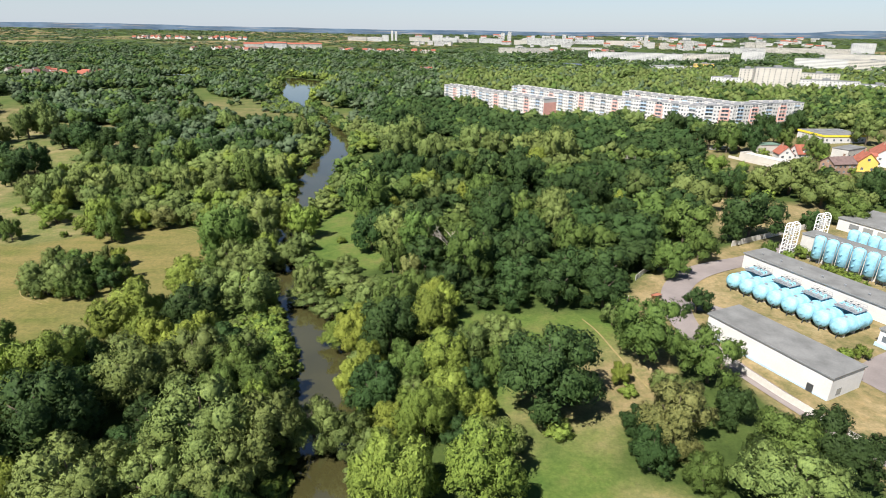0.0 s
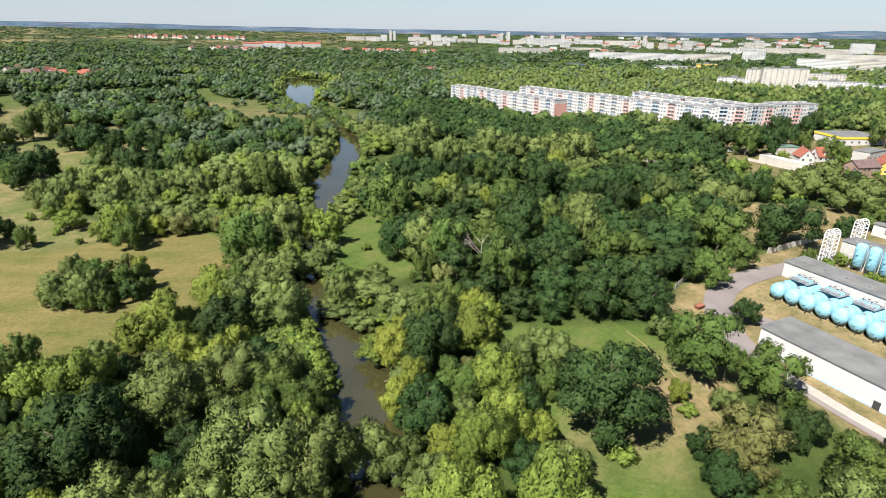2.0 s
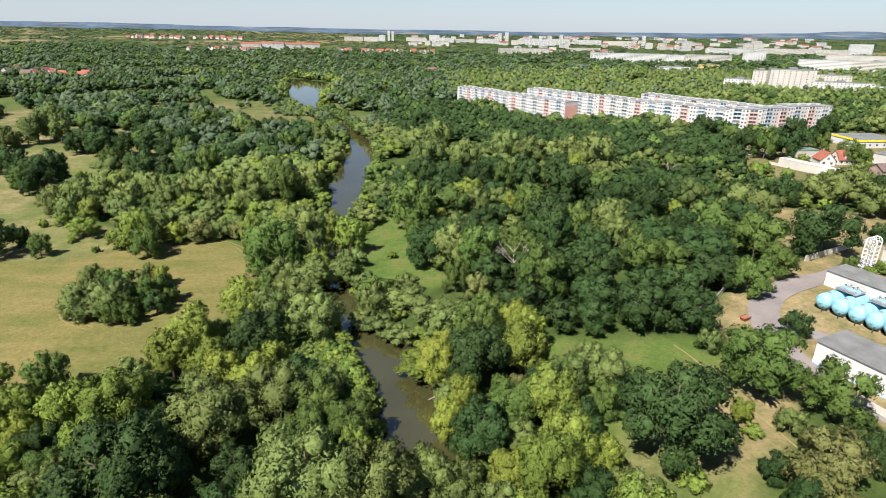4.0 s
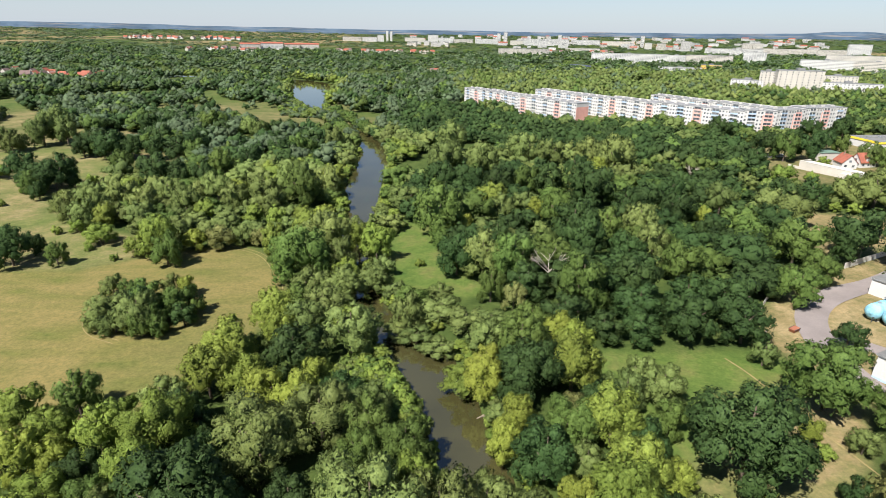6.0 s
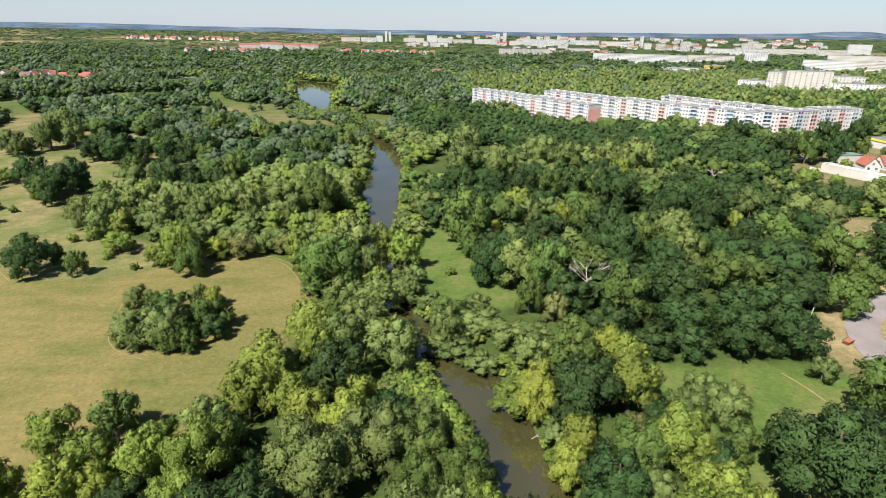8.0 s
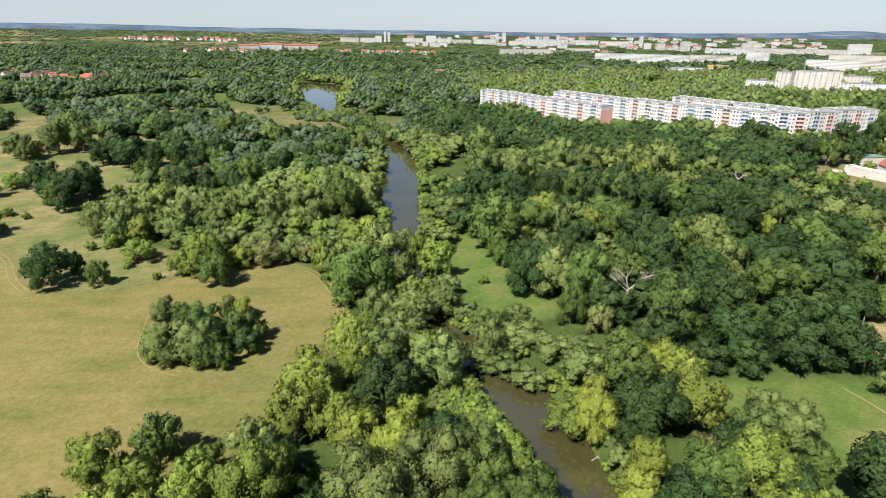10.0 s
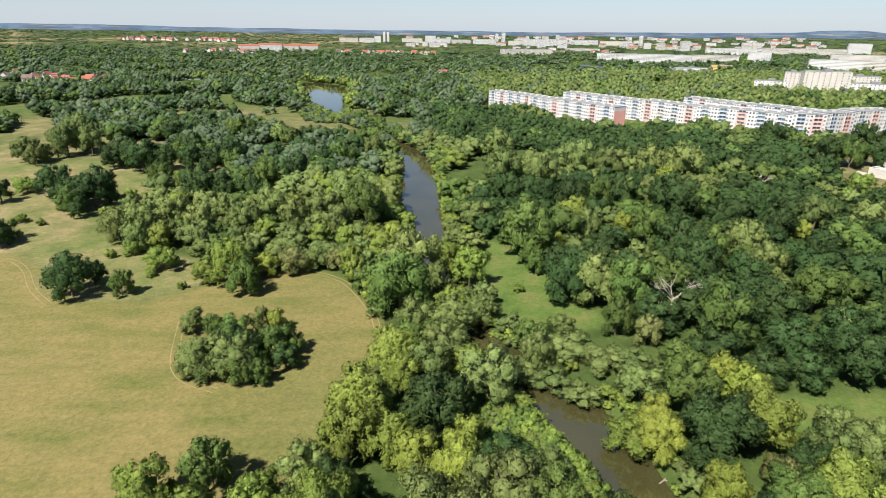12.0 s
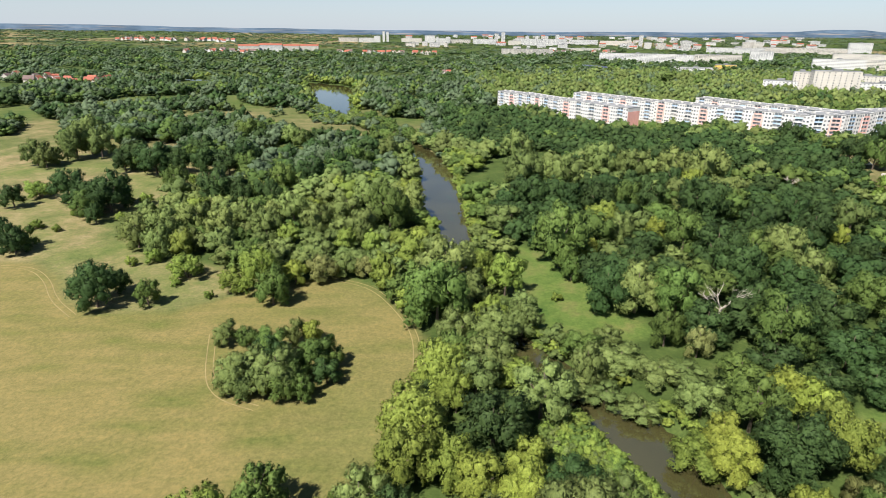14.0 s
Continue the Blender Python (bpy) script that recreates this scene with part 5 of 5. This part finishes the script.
RIGHT_WOOD = {"ash": [(-31.6, 225.0, 9.7, 23.9), (-8.0, 185.1, 7.2, 18.0), (16.1, 233.0, 7.4, 18.5), (8.0, 162.7, 7.8, 19.4), (-30.4, 213.9, 3.4, 9.3), (-16.7, 170.9, 4.4, 11.7), (11.2, 280.4, 7.0, 17.6), (30.6, 215.5, 6.3, 15.9), (43.8, 179.6, 6.3, 15.9)],
    "oak": [(-28.8, 294.2, 8.1, 17.7), (-26.0, 191.5, 7.0, 15.6), (43.3, 307.5, 7.2, 15.9), (-11.8, 288.2, 6.7, 14.8), (47.7, 245.3, 6.3, 14.2), (18.7, 215.5, 8.5, 18.5), (18.2, 200.2, 7.9, 17.2), (25.4, 169.1, 6.6, 14.7), (38.3, 264.2, 10.3, 22.1), (-10.3, 213.4, 5.6, 12.7), (13.7, 182.2, 5.6, 12.6), (68.5, 213.1, 4.9, 11.4), (-2.4, 277.1, 8.1, 17.7), (21.7, 281.2, 7.5, 16.5), (70.7, 257.1, 6.9, 15.3), (66.0, 236.2, 6.9, 15.4), (31.6, 195.1, 6.0, 13.5)],
    "willow": [(-45.5, 264.2, 8.0, 12.6), (-17.5, 189.9, 7.8, 16.3), (-19.8, 387.3, 10.4, 21.3), (34.9, 338.9, 9.1, 18.9), (56.1, 336.4, 9.1, 18.8), (66.2, 318.8, 12.0, 24.3)],
    "sage": [(-25.6, 327.4, 10.2, 22.9), (21.0, 349.0, 9.4, 21.2), (-5.3, 325.8, 8.7, 19.8), (-4.9, 243.3, 5.6, 13.2), (44.5, 219.2, 7.0, 16.1), (44.1, 203.2, 5.6, 13.2), (-53.6, 178.7, 4.8, 11.5), (-65.0, 232.6, 4.1, 10.0), (89.4, 247.4, 6.7, 15.5), (-33.0, 158.6, 5.4, 12.8), (-41.2, 158.0, 4.7, 11.4)],
    "lime": [(51.5, 304.3, 6.1, 16.9), (10.1, 245.2, 4.3, 12.4), (-21.5, 226.6, 4.0, 11.5), (78.0, 236.6, 3.2, 9.5)],
    "poplar": [(-61.1, 182.5, 4.8, 13.1), (-61.0, 213.3, 5.4, 14.4)],
    "chestnut": [(-10.7, 164.9, 3.7, 9.3)]}
HOUSE_TREES = {"ash": [(177.3, 347.8, 7.3, 18.3), (223.9, 365.3, 5.1, 13.3), (220.6, 325.6, 4.9, 12.9)],
    "oak": [(192.5, 348.7, 8.0, 17.6), (221.7, 375.3, 6.4, 14.3), (212.0, 395.9, 5.5, 12.6), (171.4, 359.4, 8.3, 18.0), (150.3, 329.9, 6.0, 13.5), (170.3, 414.6, 8.2, 18.0), (257.8, 413.1, 8.2, 17.9), (233.7, 413.6, 7.4, 16.3)],
    "sage": [(217.1, 332.2, 6.4, 14.9), (179.0, 274.3, 6.2, 14.5), (277.1, 366.0, 9.1, 20.7)],
    "shrub": [(149.1, 299.9, 6.7, 10.3), (192.4, 334.0, 3.7, 5.8), (219.3, 317.8, 3.2, 5.1), (216.4, 291.9, 2.7, 4.2), (202.0, 289.9, 3.6, 5.5)]}
FIELD_BUSHES = {"shrub": [(-239.3, 273.1, 2.6, 4.1), (-229.9, 270.4, 1.9, 3.0), (-182.6, 232.8, 2.2, 3.5), (-225.0, 315.6, 3.3, 5.1), (-201.1, 347.0, 4.0, 6.1), (-233.2, 291.0, 2.3, 3.6), (-146.7, 206.4, 1.6, 2.6), (-160.5, 215.1, 1.7, 2.7), (-274.2, 328.8, 4.3, 6.6)],
    "oak": [(-267.6, 302.8, 5.2, 11.9)]}

for spot in (NEAR_TREES, THICKET, RIVER_LEFT, ISLAND, MEADOW_TREES, MEADOW_SHRUBS, OAK_GROUPS, WILLOW_BAND, YARD_TREES, HOUSE_TREES, FIELD_BUSHES, RIGHT_WOOD):
    for kind, rows in spot.items():
        for x, y, r, h in rows:
            if spot in (NEAR_TREES, THICKET, ISLAND) or room(x, y, r, 0.5):
                if r > 8.2 and spot in (MEADOW_TREES, OAK_GROUPS):  # a close group of smaller trees
                    turn = rng.uniform(0, 6.28)
                    for k, size in enumerate((0.74, 0.62, 0.52)):
                        tree(kind if k < 2 or kind == "sage" else "ash", x + 0.5 * r * math.cos(turn + 2.1 * k), y + 0.5 * r * math.sin(turn + 2.1 * k), r * size, h * size * rng.uniform(0.9, 1.05))
                else:
                    tree(kind, x, y, r, min(h, 2.25 * r + 1.5))


def bare_tree(x, y, h, seed):
    """A dead tree: bare forking limbs."""
    rg = random.Random(seed)
    t = thing("dead_tree", "bare bleached dead tree with forking branches", "dead tree", pose(x, y, height(x, y)), "dead trees")
    part("trunk", Form().bar((0, 0, -0.3), (0.3, 0, h * 0.45), 0.35, 0.22, 8), BARK_PALE, t)
    for i in range(7):
        a, z = i * 0.9 + rg.random(), h * rg.uniform(0.3, 0.45)
        f = Form()
        p = Vector((0.25, 0, z))
        q = p + Vector((math.cos(a), math.sin(a), rg.uniform(0.6, 1.4))) * h * 0.22
        f.bar(p, q, 0.16, 0.1, 6)
        for k in range(4):
            e = q + Vector((math.cos(a + rg.uniform(-1, 1)), math.sin(a + rg.uniform(-1, 1)), rg.uniform(0.2, 1.3))) * h * 0.18
            f.bar(q, e, 0.09, 0.04, 5)
            for _ in range(3):
                f.bar(e, e + Vector((rg.uniform(-1, 1), rg.uniform(-1, 1), rg.uniform(-0.2, 1))) * h * 0.09, 0.035, 0.012, 4)
        part("limb", f, BARK_PALE, t)
    claim(x, y, 2.5)


bare_tree(2.0, 180, 14, 4)
bare_tree(104, 309, 9, 8)

BARE = [(FIELD, 1.0), (MOUND, 0.0), (REEDS, 0.0), (TAN_MEADOW, 0.0), (TAN_CORNER, 0.0), (CLEARING, 1.0), (LAWN, 1.0), (YARD, 1.0), (DRYGAP, 2.0), (GLADE, 0.0), (SETTLEMENT, 0.0), (MEADOW, 3.0), (MEADOW_FAR, 2.0), (BLOCKYARD, 0.0), ([(100, 184), (160, 212), (157, 224), (98, 197)], 2.0)]


def free_ground(x, y, r):
    """Where a wood tree may stand: not in the river, nor in the open pieces of land."""
    d, half = edge_distance(x, y, RIVER, False)
    ok = d > half + 0.5 * r
    for poly, margin in BARE:
        e, _ = edge_distance(x, y, poly)
        ok &= ~inside(x, y, poly) & (e > np.minimum(margin, 9) * 0.5 + 0.25 * r)
    return ok


DARK_BELT = [(-91.0, 668.0), (-6.0, 618.0), (50.0, 462.0), (131.0, 413.0), (177.0, 370.0), (147.0, 312.0), (86.0, 340.0), (38.0, 372.0), (-10.0, 392.0), (-60.0, 440.0), (-69.0, 503.0)]
PALE_BELT = [(0, 560), (30, 498), (60, 394), (96, 362), (90, 320), (45, 306), (-20, 330), (-45, 420), (-45, 520)]


def wood_kind(x, y, rd):
    """The mix of species by place."""
    u = rng.random()
    if 95 < y < 165 and rd < 15 and x < -0.33 * y + 6:
        return "shrub"
    patch = float(wave(np.float64(x), np.float64(y), 19, 6.0))
    if rd < 14:
        return ("willow", "sage", "poplar", "shrub", "ash")[min(4, int(u * 5))]
    if x < -75 and 225 < y < 335:
        return "sage" if u < 0.45 else ("willow", "ash", "poplar", "willow")[int(u * 17.4) % 4]
    if x > -60 and y < 316 + 34 * float(wave(np.float64(x), np.float64(y), 31, 4.0)) + 40 * (u - 0.5):
        if patch > 0.62:
            return ("ash", "sage", "willow", "ash", "oak", "sage")[int(u * 5.99)]
        return "oak" if u < 0.74 else "ash" if u < 0.90 else ("poplar", "sage", "willow", "sage", "ash", "sage")[int(u * 61) % 6]
    if x < -20 and y < 232:
        return ("poplar", "lime", "poplar", "sage", "willow", "poplar", "ash")[int(u * 6.99)]
    if x > -60 and y < 620:
        here = np.array([float(x)]), np.array([float(y)])
        if inside(*here, DARK_BELT)[0]:
            return "oak" if u < 0.94 else "ash"
        if inside(*here, PALE_BELT)[0]:
            return ("willow", "willow", "sage", "oak", "ash", "willow")[int(u * 5.99)]
        return ("oak", "oak", "ash", "sage", "willow", "ash")[int(u * 5.99)]
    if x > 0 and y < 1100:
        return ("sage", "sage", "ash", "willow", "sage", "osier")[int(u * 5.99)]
    # far off, many trees take the leaf colour tinted for haze
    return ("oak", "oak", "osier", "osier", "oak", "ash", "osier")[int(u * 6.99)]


class Woods:
    """Trees past those that can be told apart, joined species by species."""

    def __init__(self, shapes):
        self.shapes, self.piles, self.base = shapes, {k: [[], [], [], []] for k in KINDS}, {k: 0 for k in KINDS}

    def put(self, kind, x, y, r, h):
        v, f, nr, inner = self.shapes[kind][rng.randrange(3)]
        a = rng.uniform(0, 6.283)
        c, s = math.cos(a), math.sin(a)
        z = height(x, y)
        vs, fs, tint, nrs = self.piles[kind]
        vs.append(np.stack([(v[:, 0] * c - v[:, 1] * s) * r + x, (v[:, 0] * s + v[:, 1] * c) * r + y, v[:, 2] * h + z - 0.2], -1))
        fs.append((f, self.base[kind], inner))
        tint.append(np.full(len(v), rng.random()))
        nrs.append(np.stack([nr[:, 0] * c - nr[:, 1] * s, nr[:, 0] * s + nr[:, 1] * c, nr[:, 2]], -1))
        self.base[kind] += len(v)

    def plant(self, name, label):
        for kind, (vs, fs, tint, nrs) in self.piles.items():
            if vs:
                me = bpy.data.meshes.new(name)
                me.from_pydata(np.concatenate(vs).tolist(), [], [tuple(i + b for i in f) for fl, b, _ in fs for f in fl])
                me.attributes.new("tint", "FLOAT", "POINT").data.foreach_set("value", np.concatenate(tint))
                me.polygons.foreach_set("use_smooth", [True] * len(me.polygons))
                me.normals_split_custom_set_from_vertices(np.concatenate(nrs).tolist())
                for m in MAT_FAR[kind]:
                    me.materials.append(m)
                me.polygons.foreach_set("material_index", [j for fl, _, n in fs for j in [1] * n + [0] * (len(fl) - n)])
                tagged(new(name, me), label + LABEL[kind].split(" with")[0] + "s", "woodland", kind="stuff")


SIZE = {"shrub": 1.2, "willow": 1.4, "poplar": 1.9, "lime": 1.9}

# woods beside the river, the nearest of them tree by tree
cand = sorted(((rng.uniform(-300, 300), rng.uniform(50, 300)) for _ in range(17000)), key=lambda c: math.hypot(c[0] + 30, c[1] - 30) + rng.uniform(0, 14))
cx, cy = np.array([c[0] for c in cand]), np.array([c[1] for c in cand])
cr = np.array([rng.uniform(3.8, 6.2) + (rng.uniform(0, 3.6) if c[0] > -25 and c[1] > 130 else 0) for c in cand])
ok = free_ground(cx, cy, cr) & (cx < 0.86 * cy + 12) & (cx > -92 - 0.92 * (cy - 30))
rd_all, half_all = edge_distance(cx, cy, RIVER, False)
near_wood = Woods(WOOD)
for x, y, r, good, rd in zip(cx, cy, cr, ok, rd_all - half_all):
    if good and room(x, y, r, 0.74) and not (x > 44 and y < 128):
        kind = wood_kind(x, y, rd)
        if x > 112 and y > 226:
            kind, r = ("sage", "willow", "shrub", "oak")[rng.randrange(4)], r * 0.62
        r2 = r * (0.75 if kind == "shrub" else 0.85 if kind in ("lime", "sage") else 1.0)
        r2 *= 1.1
        h = r2 * SIZE.get(kind, 1.5) * rng.uniform(0.8, 1.2) + 1.5
        if rd < 12 and y > 222:
            h *= 0.7
        if len(planted) - len(claim_far) < 375:
            tree(kind, x, y, r2, h)
        else:
            near_wood.put(kind, x, y, r2, h)
            claim(x, y, r2)
near_wood.plant("woodland", "wood of ")

# low scrub that hangs over both banks of the river
scrub = Woods(FAR)
for (x0, y0, w0), (x1, y1, w1) in zip(RIVER[4:23], RIVER[5:24]):
    run = math.hypot(x1 - x0, y1 - y0)
    gap = 1.7 if y0 < 400 else 3.2
    for i in range(int(run / gap)):
        k = i * gap / run
        for e in (-1, 1):
            r = rng.uniform(1.2, 2.6) * (1 if y0 < 400 else 1.5)
            off = w0 + k * (w1 - w0) + rng.uniform(0.2, 3.4) * (1 if y0 < 400 else 2.2)
            scrub.put(rng.choice(("shrub", "shrub", "sage", "poplar") if y0 < 400 else ("sage", "osier", "ash", "shrub")), x0 + k * (x1 - x0) + e * off * (y1 - y0) / run, y0 + k * (y1 - y0) - e * off * (x1 - x0) / run, r, r * rng.uniform(1.1, 1.8))
for _ in range(520):
    x, y = rng.uniform(-196, -122), rng.uniform(540, 700)
    if inside(np.array([x]), np.array([y]), REEDS)[0] and edge_distance(np.array([x]), np.array([y]), RIVER, False)[0][0] > 9 + max(0, (y - 615) * 0.14):
        r = rng.uniform(1.6, 3.6)
        scrub.put(rng.choice(("sage", "osier", "osier", "ash", "shrub")), x, y, r, r * rng.uniform(0.9, 1.4))
scrub.plant("bank_scrub", "bank scrub of ")
mound = Woods(FAR)  # a dense bank of brambles and nettles in the bend
for _ in range(420):
    x, y = rng.uniform(-59, -35), rng.uniform(112, 143)
    if inside(np.array([x]), np.array([y]), MOUND)[0]:
        r = rng.uniform(1.0, 2.3)
        mound.put(rng.choice(("shrub", "shrub", "shrub", "sage", "ash")), x, y, r, r * rng.uniform(1.0, 1.6) + 0.8)
mound.plant("bramble_bank", "bramble bank of ")


# tall willows and alders that close over the narrow reach upstream
upper = Woods(WOOD)
for (x0, y0, w0), (x1, y1, w1) in zip(RIVER[17:19], RIVER[18:20]):
    run = math.hypot(x1 - x0, y1 - y0)
    for i in range(int(run / 8)):
        k = i * 8 / run
        for e in (-1, 1):
            r = rng.uniform(4.2, 7.0)
            off = w0 + k * (w1 - w0) + 0.45 * r + rng.uniform(0, 3)
            px, py = x0 + k * (x1 - x0) + e * off * (y1 - y0) / run, y0 + k * (y1 - y0) - e * off * (x1 - x0) / run
            upper.put(rng.choice(("willow", "ash", "oak", "osier", "ash")), px, py, r, r * rng.uniform(1.4, 1.8))
            claim(px, py, r)
upper.plant("woodland", "riverside wood of ")


def open_far(x, y):
    """Meadows, fields and streets between the distant woods."""
    left = x < -0.02 * y - 60
    strips = wave(x * 0.75, y * 0.9, 42, 9.0) + 0.62 * wave(x, y, 19, 4.0)
    m = wave(x, y, 62, 9.0) + 0.7 * wave(x, y, 27, 4.0)
    return np.where(left & (y < 1400), strips > np.where(y < 900, 0.14, 0.22), m > np.where(left, np.where(y > 2200, 0.25, 0.4), np.where(y > 1150, 0.2, 1.15)))


def scatter(y0, y1, gap, rmin, rmax, tries, squat, shapes, name):
    wood = Woods(shapes)
    y = np.sqrt(np.array([rng.random() for _ in range(tries)]) * (y1 ** 2 - y0 ** 2) + y0 ** 2)
    x = np.array([rng.uniform(-1, 1) for _ in range(tries)]) * (0.84 * y + 60) - 35
    r = np.array([rng.uniform(rmin, rmax) for _ in range(tries)])
    good = free_ground(x, y, r) & ~open_far(x, y)
    d, half = edge_distance(x, y, RIVER, False)
    cells = set()
    for px, py, pr, k, rd in zip(x, y, r, good, d - half):
        c = (int(px // gap), int(py // gap))
        if k and c not in cells and room(px, py, pr, 0.76):
            cells.add(c)
            # beyond 1200 m mostly the kind with haze in its leaf colour
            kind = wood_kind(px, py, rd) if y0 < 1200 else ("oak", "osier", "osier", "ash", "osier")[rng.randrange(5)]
            wood.put(kind, px, py, pr, pr * (1.3 if kind == "shrub" else 1.6) * rng.uniform(0.75, 1.2) * squat)
    wood.plant(name, "wood of ")


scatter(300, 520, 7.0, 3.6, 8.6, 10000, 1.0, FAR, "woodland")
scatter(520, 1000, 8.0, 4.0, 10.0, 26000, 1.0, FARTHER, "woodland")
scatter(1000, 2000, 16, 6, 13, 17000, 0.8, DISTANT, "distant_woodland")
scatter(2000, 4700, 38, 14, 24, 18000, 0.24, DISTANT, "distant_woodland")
